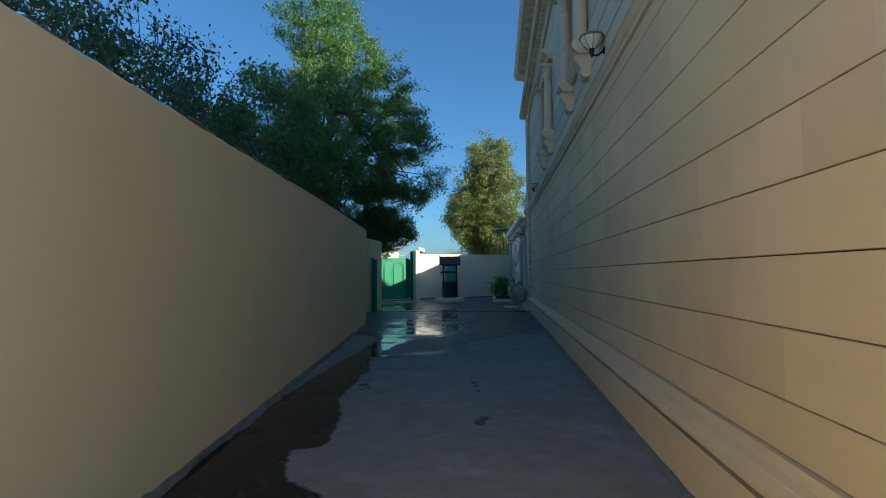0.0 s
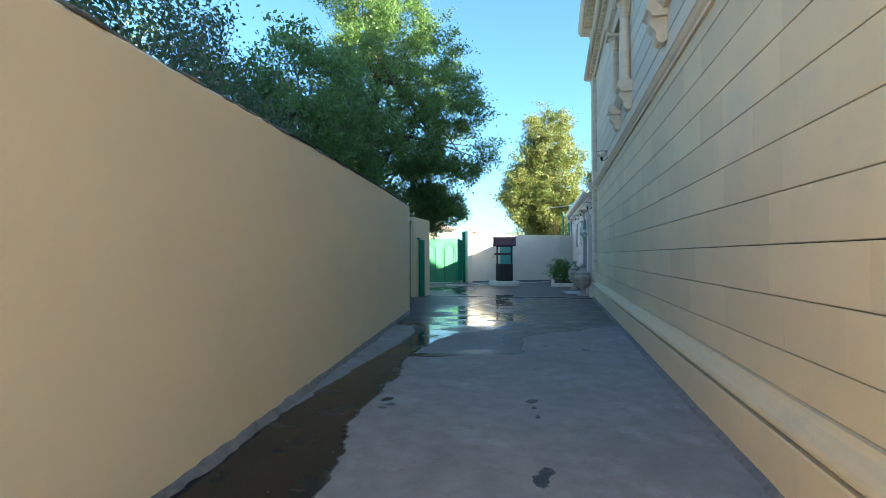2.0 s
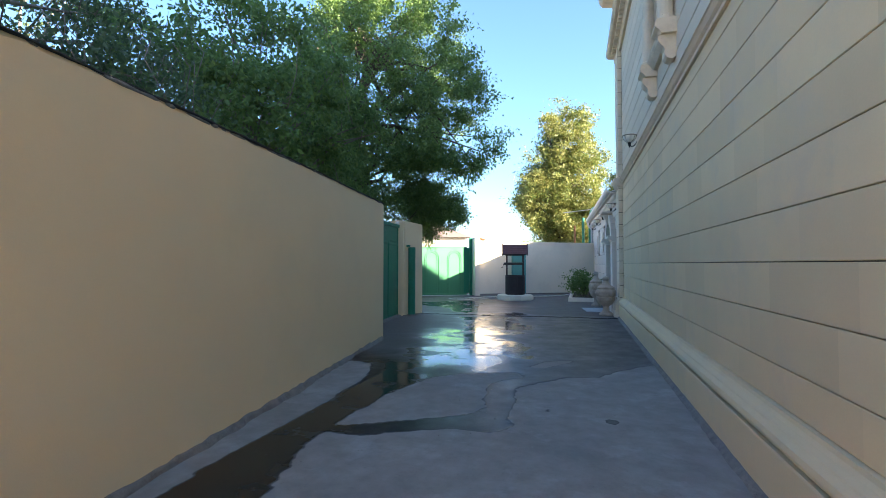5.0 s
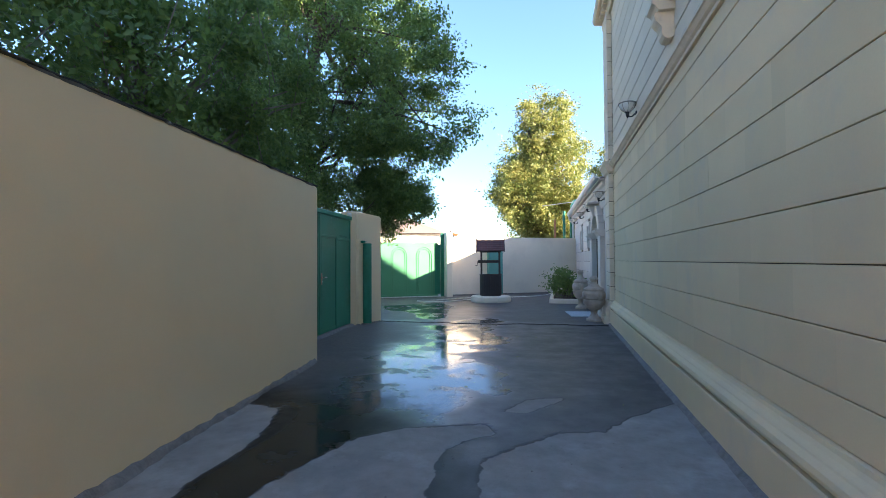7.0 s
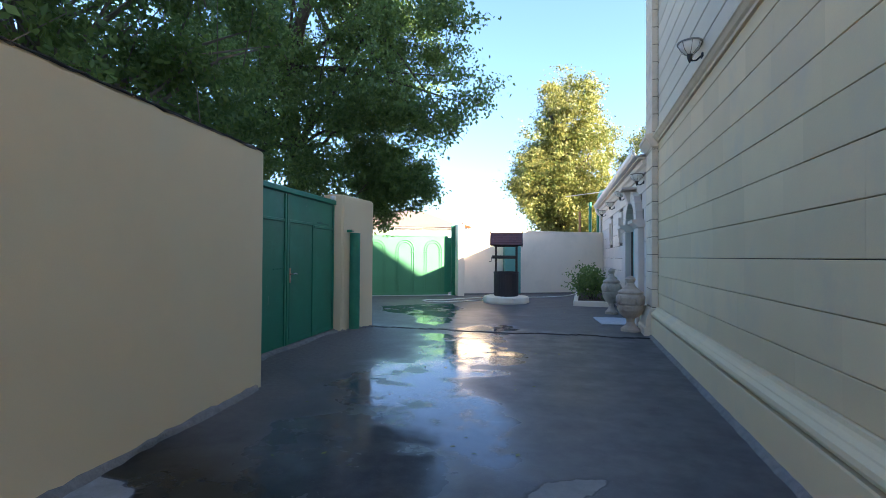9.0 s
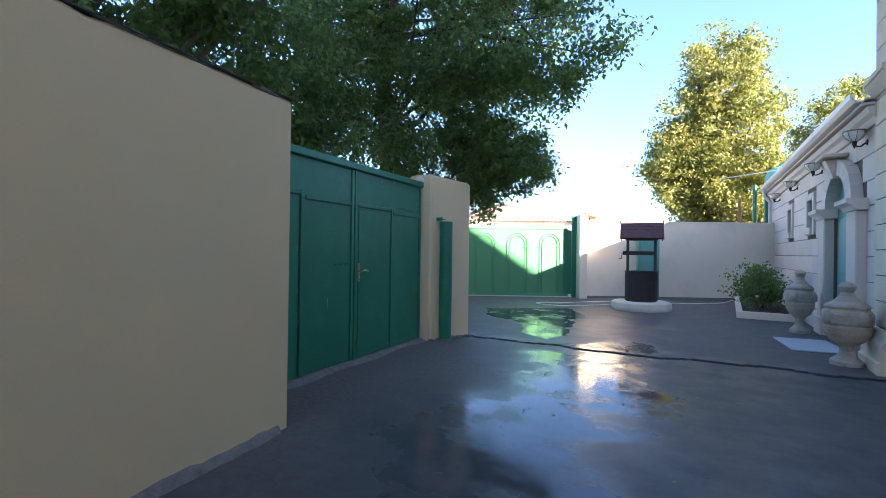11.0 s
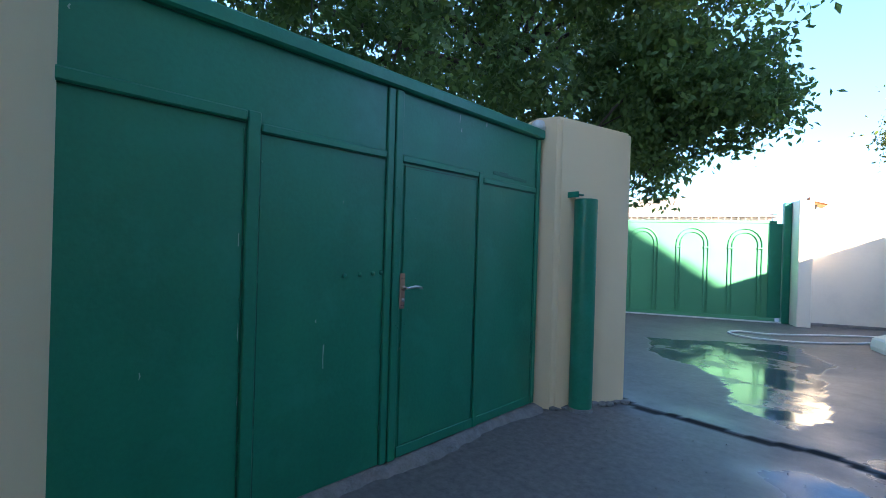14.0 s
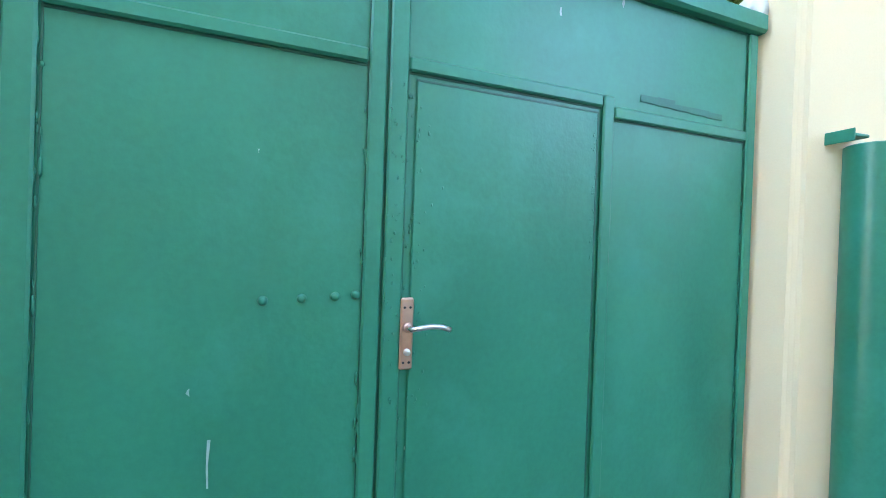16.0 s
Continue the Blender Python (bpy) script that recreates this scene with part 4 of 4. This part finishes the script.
# ---- the low annexe ----
def build_annexe():
    a = thing("wall_annexe", ANNEXE, "low pale stone annexe with an arched teal door", "wall", kind="structure")
    L = 9.55
    door, win = (1.05, 2.35), [(3.75, 4.25), (6.1, 6.6)]
    zs = [(-0.05, 0.35), (0.35, 1.94), (1.94, 2.5), (2.5, 2.85), (2.85, 3.30)]
    bm = bmesh.new()
    for z0, z1 in zs:
        holes = ([door] if z0 < 2.84 else []) + (win if 1.9 < z0 < 2.0 else [])
        for p, q in gaps(0.0, L, holes):
            box(bm, 0.02, 0.35, p, q, z0, z1)
    part("annexe_core", bm, JOINT, a)
    part("annexe_body", boxed(0.60, 7.0, 0.0, L, -0.05, 3.30), DARK, a)
    part("annexe_end", boxed(0.0, 7.0, L + 0.002, L + 0.2, -0.05, 3.30), WHITE_STONE, a)
    part("plinth", sweep([(0.02, -0.05), (-0.07, -0.05), (-0.07, 0.28), (-0.03, 0.33), (0.02, 0.33)], 0.9, pose(0, 0, 0)), WHITE_STONE, a)
    part("plinth", sweep([(0.02, -0.05), (-0.07, -0.05), (-0.07, 0.28), (-0.03, 0.33), (0.02, 0.33)], L - 2.95, pose(0, 2.95, 0)), WHITE_STONE, a)
    part("cornice", sweep([(0.02, 3.10), (-0.04, 3.10), (-0.07, 3.18), (-0.12, 3.22), (-0.14, 3.30), (0.02, 3.32)], L + 0.2, pose(0, 0, 0)), WHITE_STONE, a)
    part("eave_board", boxed(-0.20, 0.4, 0.0, L + 0.3, 3.321, 3.36, 0.005), WHITE_STONE, a)
    part("gutter", sweep([(-0.18, 3.362), (-0.27, 3.37), (-0.31, 3.42), (-0.32, 3.49), (-0.305, 3.49), (-0.26, 3.40), (-0.18, 3.385)], L + 0.3, pose(0, 0, 0)), ZINC, a, "pale metal gutter")
    part("roof", sweep([(-0.17, 3.39), (-0.17, 3.41), (6.0, 4.2), (6.0, 4.1)], L + 0.3, pose(0, 0, 0)), ZINC, a)
    part("downpipe", tube([(-0.26, L - 0.15, 3.40), (-0.24, L - 0.15, 3.2), (-0.09, L - 0.15, 3.0), (-0.09, L - 0.15, 0.1)], 0.045, 10), ZINC, a, smooth=True)
    # arched doorway
    d = part("door_leaf", boxed(0.06, 0.10, 1.03, 2.37, 0.02, 2.84, 0.004), TEAL, a, "teal painted door")
    part("door_handle", tube([(0.06, 1.25, 1.05), (0.01, 1.25, 1.05), (0.01, 1.36, 1.05)], 0.012, 8), IRON, d)
    for z0, z1 in ((0.15, 0.95), (1.10, 2.0)):
        for p in (1.15, 1.75):
            part("door_panel", boxed(0.044, 0.058, p, p + 0.48, z0, z1, 0.006), TEAL, d)
    for y in (0.55, 2.38):
        j = part("door_pilaster", boxed(-0.12, 0.30, y, y + 0.47, 0.0, 2.02, 0.015), WHITE_STONE, a)
        part("pilaster_base", boxed(-0.16, 0.29, y - 0.03, y + 0.50, -0.02, 0.32, 0.02), WHITE_STONE, j)
        part("impost", sweep([(0.29, 2.02), (-0.13, 2.02), (-0.17, 2.08), (-0.24, 2.12), (-0.24, 2.18), (0.29, 2.18)], 0.62, pose(0, y - 0.07, 0)), WHITE_STONE, j)
    n = 11
    for i in range(n):
        b = bmesh.new()
        a0, a1 = math.pi * (i + 0.02) / n, math.pi * (i + 0.98) / n
        vs = []
        for x in (-0.12, 0.29):
            for r, t in ((0.62, a0), (0.92, a0), (0.92, a1), (0.62, a1)):
                vs.append(b.verts.new((x, 1.70 - r * math.cos(t), 2.18 + r * 0.78 * math.sin(t))))
        for f in ((0, 1, 2, 3), (7, 6, 5, 4), (0, 4, 5, 1), (1, 5, 6, 2), (2, 6, 7, 3), (3, 7, 4, 0)):
            b.faces.new([vs[k] for k in f])
        part("arch_stone", b, WHITE_STONE, a)
    part("keystone", sweep([(0.0, 2.62), (-0.16, 2.62), (-0.20, 2.75), (-0.26, 2.90), (0.0, 2.92)], 0.22, pose(0, 1.59, 0)), WHITE_STONE, a)
    part("keystone_cap", boxed(-0.32, 0.0, 1.42, 1.98, 2.925, 2.98, 0.01), WHITE_STONE, a)
    # small windows
    for p, q in win:
        w = part("annexe_window", boxed(0.08, 0.11, p, q, 1.94, 2.5), DARK, a)
        part("window_frame", boxed(-0.05, 0.16, p - 0.14, p, 1.80, 2.64, 0.012), WHITE_STONE, w)
        part("window_frame", boxed(-0.05, 0.16, q, q + 0.14, 1.80, 2.64, 0.012), WHITE_STONE, w)
        part("window_frame", boxed(-0.05, 0.16, p, q, 2.5, 2.64, 0.012), WHITE_STONE, w)
        part("window_sill", boxed(-0.09, 0.16, p, q, 1.80, 1.94, 0.012), WHITE_STONE, w)
        part("window_bar", boxed(0.05, 0.075, (p + q) / 2 - 0.015, (p + q) / 2 + 0.015, 1.94, 2.5), WOOD_DARK, w)
    meshes = {}
    for i in range(8):
        za = 0.34 + 0.345 * i
        zb = za + 0.345
        holes = [(0.55, 2.85)] if za < 2.1 else ([(0.75, 2.65)] if za < 2.7 else [])
        holes = holes + ([(p - 0.14, q + 0.14) for p, q in win] if zb > 1.8 and za < 2.64 else [])
        for p, q in gaps(0.02, L, holes):
            y = p
            while y < q - 0.01:
                ln = min(1.05, q - y)
                key = round(ln, 3)
                if key not in meshes:
                    meshes[key] = finish("stone_block", sweep([(0.03, 0.004), (0.001, 0.004), (-0.003, 0.010), (-0.003, 0.333), (0.0, 0.338), (0.03, 0.338)], ln, None), WHITE_STONE)
                ob = new("stone_block", meshes[key])
                ob.matrix_basis = pose(0, y, za)
                ob.parent = a
                y += ln
    for y in (0.55, 3.15, 5.55, 8.1):
        wall_lamp(ANNEXE @ Matrix.Translation((0, y, 2.98)), "frosted bowl wall lamp on the annexe")


build_annexe()


def urn(m, s, tall, label):
    u = thing("stone_urn", m, label, "urn", group="stone urns")
    k = lambda prof: [(r * s, z * tall) for r, z in prof]
    part("foot", lathe(k([(0, 0), (0.27, 0), (0.27, 0.06), (0.22, 0.09), (0.15, 0.14), (0.11, 0.22), (0.13, 0.30), (0.16, 0.32), (0, 0.32)]), 20), URN, u)
    part("bowl", lathe(k([(0.0, 0.31), (0.15, 0.31), (0.27, 0.38), (0.36, 0.50), (0.385, 0.60), (0.37, 0.63), (0.40, 0.66), (0.41, 0.80), (0.39, 0.84), (0.33, 0.88), (0, 0.90)]), 24),
         URN, u)
    part("lid", lathe(k([(0.34, 0.88), (0.36, 0.92), (0.33, 0.95), (0.22, 1.00), (0.13, 1.08), (0.10, 1.14), (0.13, 1.18), (0.15, 1.23), (0.10, 1.28), (0.0, 1.31)]), 20), URN, u)
    for i in range(4):
        a = 2 * math.pi * i / 4 + 0.5
        q = pose(0.38 * s * math.cos(a), 0.38 * s * math.sin(a), 0.72 * tall, 0, 0, math.degrees(a))
        b = lathe([(0, -0.05), (0.05, -0.03), (0.06, 0.02), (0.03, 0.07), (0, 0.08)], 8, q @ Matrix.Diagonal((0.9, 1.2, 1.5, 1)))
        part("scroll", b, URN, u, smooth=True)
    return u


urn(pose(1.74, 15.75, 0.010), 0.64, 0.80, "weathered carved limestone urn with a lid")
urn(pose(1.55, 18.45, 0.010, 0, 0, 30), 0.56, 0.86, "smaller weathered limestone urn with a lid")
mat_ob = part("doormat", boxed(-0.35, 0.35, -0.55, 0.55, 0.0, 0.018, 0.005), MAT_CLOTH)
mat_ob.matrix_basis = pose(1.52, 17.0, 0.013, 0, 0, 8)
tagged(mat_ob, "pale worn doormat before the arched door", "doormat")


# ---- planting ----
def leaves_mesh(name, centres, per, spread, size, mat, seed, droop=0.0):
    """Many small folded leaves round the given clump centres."""
    rng = np.random.default_rng(seed)
    c = np.repeat(np.asarray(centres, float), per, 0)
    n = len(c)
    off = rng.normal(size=(n, 3)) * spread * np.array([0.7, 0.7, 0.5])
    twig = rng.normal(size=(len(centres), 3)) * np.array([1, 1, 0.6])
    twig /= np.linalg.norm(twig, axis=1)[:, None]
    off += np.repeat(twig, per, 0) * (rng.normal(size=n) * spread * 1.5)[:, None]
    p = c + off
    p[:, 2] -= droop * np.abs(rng.normal(size=n))
    d = rng.normal(size=(n, 3)) + np.array([0, 0, -0.5])
    d /= np.linalg.norm(d, axis=1)[:, None]
    u = np.cross(d, rng.normal(size=(n, 3)))
    u /= np.linalg.norm(u, axis=1)[:, None]
    w = np.cross(d, u)
    s = (size * rng.uniform(0.6, 1.35, n))[:, None]
    v = np.stack([p, p + d * s * 0.45 + u * s * 0.27 + w * s * 0.08, p + d * s, p + d * s * 0.45 - u * s * 0.27 + w * s * 0.08], 1).reshape(-1, 3)
    me = bpy.data.meshes.new(name)
    me.vertices.add(4 * n)
    me.vertices.foreach_set("co", v.astype(np.float32).reshape(-1))
    i = np.arange(n) * 4
    tri = np.stack([i, i + 1, i + 2, i, i + 2, i + 3], 1).reshape(-1)
    me.loops.add(6 * n)
    me.loops.foreach_set("vertex_index", tri.astype(np.int32))
    me.polygons.add(2 * n)
    me.polygons.foreach_set("loop_start", (np.arange(2 * n) * 3).astype(np.int32))
    me.update(calc_edges=True)
    me.materials.append(mat)
    return me


def clumps(blobs, count, seed, shell=0.55, jag=0.35, gather=0.34):
    """Clump centres in a union of ellipsoids, denser towards the outside, with an uneven outline."""
    rng = np.random.default_rng(seed)
    out = []
    vol = np.array([b[1][0] * b[1][1] * b[1][2] for b in blobs])
    for b, k in zip(blobs, (count * vol / vol.sum()).astype(int)):
        d = rng.normal(size=(k, 3))
        d /= np.linalg.norm(d, axis=1)[:, None]
        r = rng.uniform(shell ** 3, 1, k) ** (1 / 3)
        lump = 1 + jag * (np.sin(d[:, 0] * 5 + seed) * np.sin(d[:, 1] * 6 + 2 * seed) + 0.6 * np.sin(d[:, 2] * 9 + d[:, 0] * 4)) * 0.6
        out.append(np.array(b[0]) + d * (r * lump)[:, None] * np.array(b[1]))
    out = np.concatenate(out)
    # gather the clumps into boughs, with gaps between
    anchors = out[rng.choice(len(out), max(3, len(out) // 10), replace=False)]
    near = anchors[np.argmin(((out[:, None, :] - anchors[None]) ** 2).sum(-1), 1)]
    return out + (near - out) * gather


def tree(name, base, blobs, count, per, spread, size, mat, seed, label, trunk=0.16, twigs=0, low=None, shell=0.45, limb_mat=None, limbs=46, gather=0.34):
    t = thing(name, pose(*base), label, "tree")
    rng = random.Random(seed)
    c = clumps(blobs, count, seed, shell, gather=gather)
    if low is not None:
        c = c[c[:, 2] > low]
    c = c - np.array(base)
    top = max(b[0][2] for b in blobs) - base[2]
    lean = [(rng.uniform(-0.15, 0.15) * i, rng.uniform(-0.15, 0.15) * i, top * i / 6) for i in range(7)]
    lean[0] = (0, 0, -0.1)
    part("trunk", tube(lean, trunk, 10, taper=trunk * 0.35), limb_mat or BARK, t, smooth=True)
    bm = bmesh.new()
    ids = rng.sample(range(len(c)), min(len(c), limbs + twigs))
    for k, i in enumerate(ids):
        e = Vector(c[i])
        s = Vector(lean[rng.randint(2, 5)])
        if k >= limbs:
            s = e + Vector((rng.uniform(-0.6, 0.6), rng.uniform(-0.6, 0.6), rng.uniform(-1.0, -0.4)))
            e = e + Vector((rng.uniform(-0.3, 0.3), rng.uniform(-0.3, 0.3), rng.uniform(0.2, 0.8)))
        mid1 = s.lerp(e, 0.35) + Vector((rng.uniform(-0.2, 0.2), rng.uniform(-0.2, 0.2), rng.uniform(0.0, 0.3)))
        mid2 = s.lerp(e, 0.7) + Vector((rng.uniform(-0.2, 0.2), rng.uniform(-0.2, 0.2), rng.uniform(0.0, 0.3)))
        r = trunk * rng.uniform(0.16, 0.38) if k < limbs else 0.008
        tube([s, mid1, mid2, e], r, 5, bm, taper=0.006 if k < limbs else 0.003)
    part("limb", bm, limb_mat or BARK, t, smooth=True)
    crown = new("crown", leaves_mesh("crown", c, per, spread, size, mat, seed))
    crown.parent = t
    return t


tree("elm_tree", (-5.6, 15.6, 0), [((-5.0, 15.8, 7.0), (3.0, 3.0, 3.2)), ((-5.2, 16.0, 9.6), (2.0, 2.0, 2.2)), ((-6.0, 15.4, 11.6), (1.8, 1.8, 2.0)), ((-4.6, 15.2, 3.5), (1.2, 1.2, 1.1)), ((-5.2, 12.6, 3.3), (1.2, 1.2, 0.9)), ((-2.55, 15.5, 5.5), (1.9, 2.0, 2.0)), ((-3.4, 15.8, 4.2), (1.1, 1.1, 0.9)), ((-3.9, 15.6, 3.7), (1.4, 1.5, 1.3)), ((-6.8, 13.8, 4.8), (2.4, 2.6, 2.2)),
                                   ((-5.2, 13.2, 3.6), (1.4, 1.5, 1.1)), ((-5.3, 14.4, 2.9), (1.3, 1.5, 0.8))],
     1750, 95, 0.150, 0.090, LEAF, 11, "large leafy green elm tree behind the gate", trunk=0.24, low=2.25)
tree("elm_tree", (-4.9, 9.6, 0), [((-4.9, 9.6, 4.6), (1.9, 2.3, 1.9)), ((-4.0, 11.2, 4.2), (1.2, 1.4, 1.2)), ((-3.6, 8.4, 3.7), (0.9, 1.5, 0.8))],
     340, 95, 0.14, 0.092, LEAF, 12, "leafy green tree rising behind the plastered wall", trunk=0.13, twigs=60, low=2.3, limb_mat=TWIG)
tree("shrubby_tree", (-4.6, 5.6, 0), [((-4.8, 5.4, 4.1), (2.0, 2.6, 1.7)), ((-3.2, 6.3, 3.2), (0.9, 1.8, 0.8)), ((-3.4, 3.0, 3.3), (1.2, 1.8, 1.0))],
     230, 75, 0.16, 0.075, LEAF_DARK, 13, "dark shrubby tree with bare twigs behind the wall", trunk=0.10, twigs=130, low=2.2, limb_mat=TWIG)
tree("shrubby_tree", (-8.5, 8.0, 0), [((-8.5, 8.5, 5.0), (2.6, 4.0, 2.4))],
     120, 60, 0.20, 0.10, LEAF_DARK, 17, "dark tangled tree further behind the wall", trunk=0.14, twigs=80, low=1.5, limb_mat=TWIG)
tree("poplar_tree", (-0.1, 32.0, 0), [((-0.1, 32.0, 5.6), (2.7, 2.6, 3.6)), ((0.2, 32.0, 9.0), (1.7, 1.7, 2.3)), ((-1.2, 31.6, 5.6), (1.8, 1.8, 2.2)), ((0.6, 31.8, 3.6), (2.4, 2.0, 1.8))],
     1300, 75, 0.20, 0.14, LEAF_SUN, 14, "sunlit yellow-green poplar beyond the far wall", trunk=0.22, gather=0.15)
tree("poplar_tree", (4.6, 34.0, 0), [((4.6, 34.0, 6.2), (1.8, 1.8, 2.6)), ((4.4, 34.0, 4.0), (2.2, 1.8, 1.8))],
     380, 75, 0.20, 0.14, LEAF_SUN, 15, "smaller sunlit poplar beyond the annexe", trunk=0.14)
tree("far_shrub", (-3.0, 42.0, 0), [((-3.0, 42.0, 2.4), (1.8, 1.0, 1.1))], 80, 40, 0.2, 0.12, LEAF_SUN, 16, "distant pale shrub beyond the far wall", trunk=0.06)
# creeper over the pillar's shoulder
tree("creeper", (-3.75, 15.25, 0), [((-3.45, 15.7, 2.8), (0.6, 0.4, 0.55)), ((-3.28, 15.42, 2.3), (0.30, 0.25, 0.55)), ((-3.1, 15.5, 2.75), (0.45, 0.35, 0.4)), ((-2.85, 15.7, 3.0), (0.75, 0.7, 0.45)), ((-3.7, 15.7, 3.4), (0.8, 0.6, 0.7)), ((-2.5, 15.6, 2.65), (0.35, 0.4, 0.25))],
     430, 75, 0.10, 0.070, LEAF, 18, "green creeper hanging over the gate pillar", trunk=0.03, limbs=4)


def build_bed():
    b = thing("flower_bed", pose(0, 0, 0), "low kerbed flower bed along the annexe", "flower bed")
    for x0, x1, y0, y1 in ((0.62, 1.70, 19.95, 20.07), (0.62, 0.74, 20.075, 24.2)):
        part("kerb", boxed(x0, x1, y0, y1, 0.0, 0.16, 0.015), RENDER, b)
    part("soil", boxed(0.745, 1.72, 20.075, 24.2, 0.0, 0.11, 0.01), SOIL, b)
    bush = thing("rose_bush", pose(1.15, 20.9, 0.11), "green rose bush with a few white blooms in the bed", "bush")
    c = clumps([((-0.05, 0, 0.50), (0.62, 0.65, 0.45)), ((0.1, 0.9, 0.6), (0.4, 0.6, 0.45)), ((-0.2, -0.2, 0.85), (0.38, 0.35, 0.5))], 90, 21, 0.3)
    ob = new("foliage", leaves_mesh("foliage", c, 42, 0.11, 0.08, LEAF, 21))
    ob.parent = bush
    rng = random.Random(2)
    for i in range(7):
        e = Vector(c[rng.randrange(len(c))])
        part("stem", tube([(rng.uniform(-0.1, 0.1), rng.uniform(-0.1, 0.6), -0.02), (e.x * 0.5, e.y * 0.5, 0.3), e], 0.01, 5), BARK, bush)
    for i in range(5):
        e = Vector(c[rng.randrange(len(c))]) + Vector((-0.12, -0.12, 0.03))
        q = bmesh.new()
        bmesh.ops.create_icosphere(q, subdivisions=1, radius=0.035)
        q.transform(Matrix.Translation(e))
        part("bloom", q, PETAL, bush)


build_bed()


# ---- beyond the walls ----
def build_beyond():
    t = thing("water_tank", pose(2.0, 26.8, 3.62), "faded green rounded water tank on a steel stand", "tank")
    part("shell", lathe([(0, 0), (0.5, 0.0), (0.55, 0.05), (0.55, 0.35), (0.45, 0.58), (0.2, 0.68), (0, 0.7)], 24), TANK, t, smooth=True)
    part("tank_lid", lathe([(0, 0.69), (0.16, 0.69), (0.16, 0.74), (0, 0.75)], 14), TANK, t)
    part("tank_stand", boxed(-0.5, 0.5, -0.5, 0.5, -0.10, 0.0, 0.01), IRON, t)
    for x in (-0.42, 0.42):
        for y in (-0.42, 0.42):
            part("stand_leg", boxed(x - 0.03, x + 0.03, y - 0.03, y + 0.03, -3.62, -0.10), IRON, t)
    for x in (1.15, 1.45):
        q = part("green_pole", tube([(x, 25.7, 0), (x, 25.7, 3.6)], 0.06, 8), GREEN)
        tagged(q, "green steel pole behind the far wall", "pole", group="poles behind the wall")
    q = part("rusty_post", tube([(0.75, 25.9, 0), (0.75, 25.9, 3.25)], 0.05, 8), RUST)
    tagged(q, "rusty steel post behind the far wall", "post")
    ant = thing("antenna", pose(0, 0, 0), "thin aerial rod over the annexe roof", "antenna")
    part("mast", tube([(2.7, 24.4, 3.4), (2.7, 24.4, 5.2)], 0.015, 6), ZINC, ant)
    part("boom", tube([(1.9, 25.0, 3.95), (0.2, 26.0, 3.9)], 0.018, 6), ZINC, ant)
    part("boom_stay", tube([(1.9, 25.0, 3.95), (2.7, 24.4, 3.9)], 0.012, 6), ZINC, ant)
    h = thing("distant_house", pose(-15.5, 46, 0, 0, 0, 25), "pale distant house with a low brown hip roof", "house")
    part("wall", boxed(-5, 5, -3, 3, -0.05, 3.9), RENDER, h)
    bm = bmesh.new()
    e = [bm.verts.new(p) for p in ((-5.5, -3.5, 3.91), (5.5, -3.5, 3.91), (5.5, 3.5, 3.91), (-5.5, 3.5, 3.91))]
    r = [bm.verts.new(p) for p in ((-2.2, 0, 5.6), (2.2, 0, 5.6))]
    for f in ((e[0], e[1], r[1], r[0]), (e[1], e[2], r[1]), (e[2], e[3], r[0], r[1]), (e[3], e[0], r[0]), (e[3], e[2], e[1], e[0])):
        bm.faces.new(f)
    part("roof", bm, ROOF_TILE, h)
    for x in (-3.2, 0, 3.2):
        w = part("window", boxed(x - 0.6, x + 0.6, -3.06, -3.004, 1.0, 2.5), DARK, h)
        part("window_frame", boxed(x - 0.7, x - 0.602, -3.08, -3.004, 0.9, 2.6), WHITE_STONE, w)
        part("window_frame", boxed(x + 0.602, x + 0.7, -3.08, -3.004, 0.9, 2.6), WHITE_STONE, w)


build_beyond()


def fallen_leaves():
    rng = np.random.default_rng(31)
    c = np.stack([rng.uniform(-2.6, 1.8, 70), rng.uniform(9.0, 19.0, 70), np.full(70, 0.024)], 1)
    c[:14] = np.array([0.2, 13.2, 0.008]) + rng.normal(size=(14, 3)) * np.array([0.25, 0.2, 0.0])
    ob = new("fallen_leaves", leaves_mesh("fallen_leaves", c, 1, 0.0, 0.05, LEAF_SUN, 31))
    me = ob.data
    co = np.empty(len(me.vertices) * 3, np.float32)
    me.vertices.foreach_get("co", co)
    co = co.reshape(-1, 3)
    base = np.where(co[:, 1] > 15.2, 0.012, 0.003)
    co[:, 2] = base + np.abs(co[:, 2] - 0.024) * 0.15
    me.vertices.foreach_set("co", co.reshape(-1))
    tagged(ob, "scattered small fallen leaves on the wet asphalt", "leaves", kind="stuff")


fallen_leaves()


def loose_grit():
    rng = random.Random(41)
    bm = bmesh.new()
    for i in range(260):
        near = rng.random() < 0.6
        x, y = (rng.uniform(-3.0, -0.8), rng.uniform(10.6, 14.6)) if near else (rng.uniform(-1.4, 1.9), rng.uniform(1.5, 12.0))
        if x < -3.37 - 0.1 * (y - 12.3) + 0.15 or (near and x < -2.3 and y < 10.9):
            continue
        r = rng.uniform(0.004, 0.011)
        vs = [bm.verts.new((x + r * math.cos(a), y + r * math.sin(a), 0.001)) for a in (0.3, 2.2, 4.4)]
        top = bm.verts.new((x, y, r * 0.9))
        for k in range(3):
            bm.faces.new((vs[k], vs[(k + 1) % 3], top))
    ob = part("grit", bm, MORTAR)
    tagged(ob, "loose pale grit scattered on the paving", "grit", kind="stuff")


loose_grit()
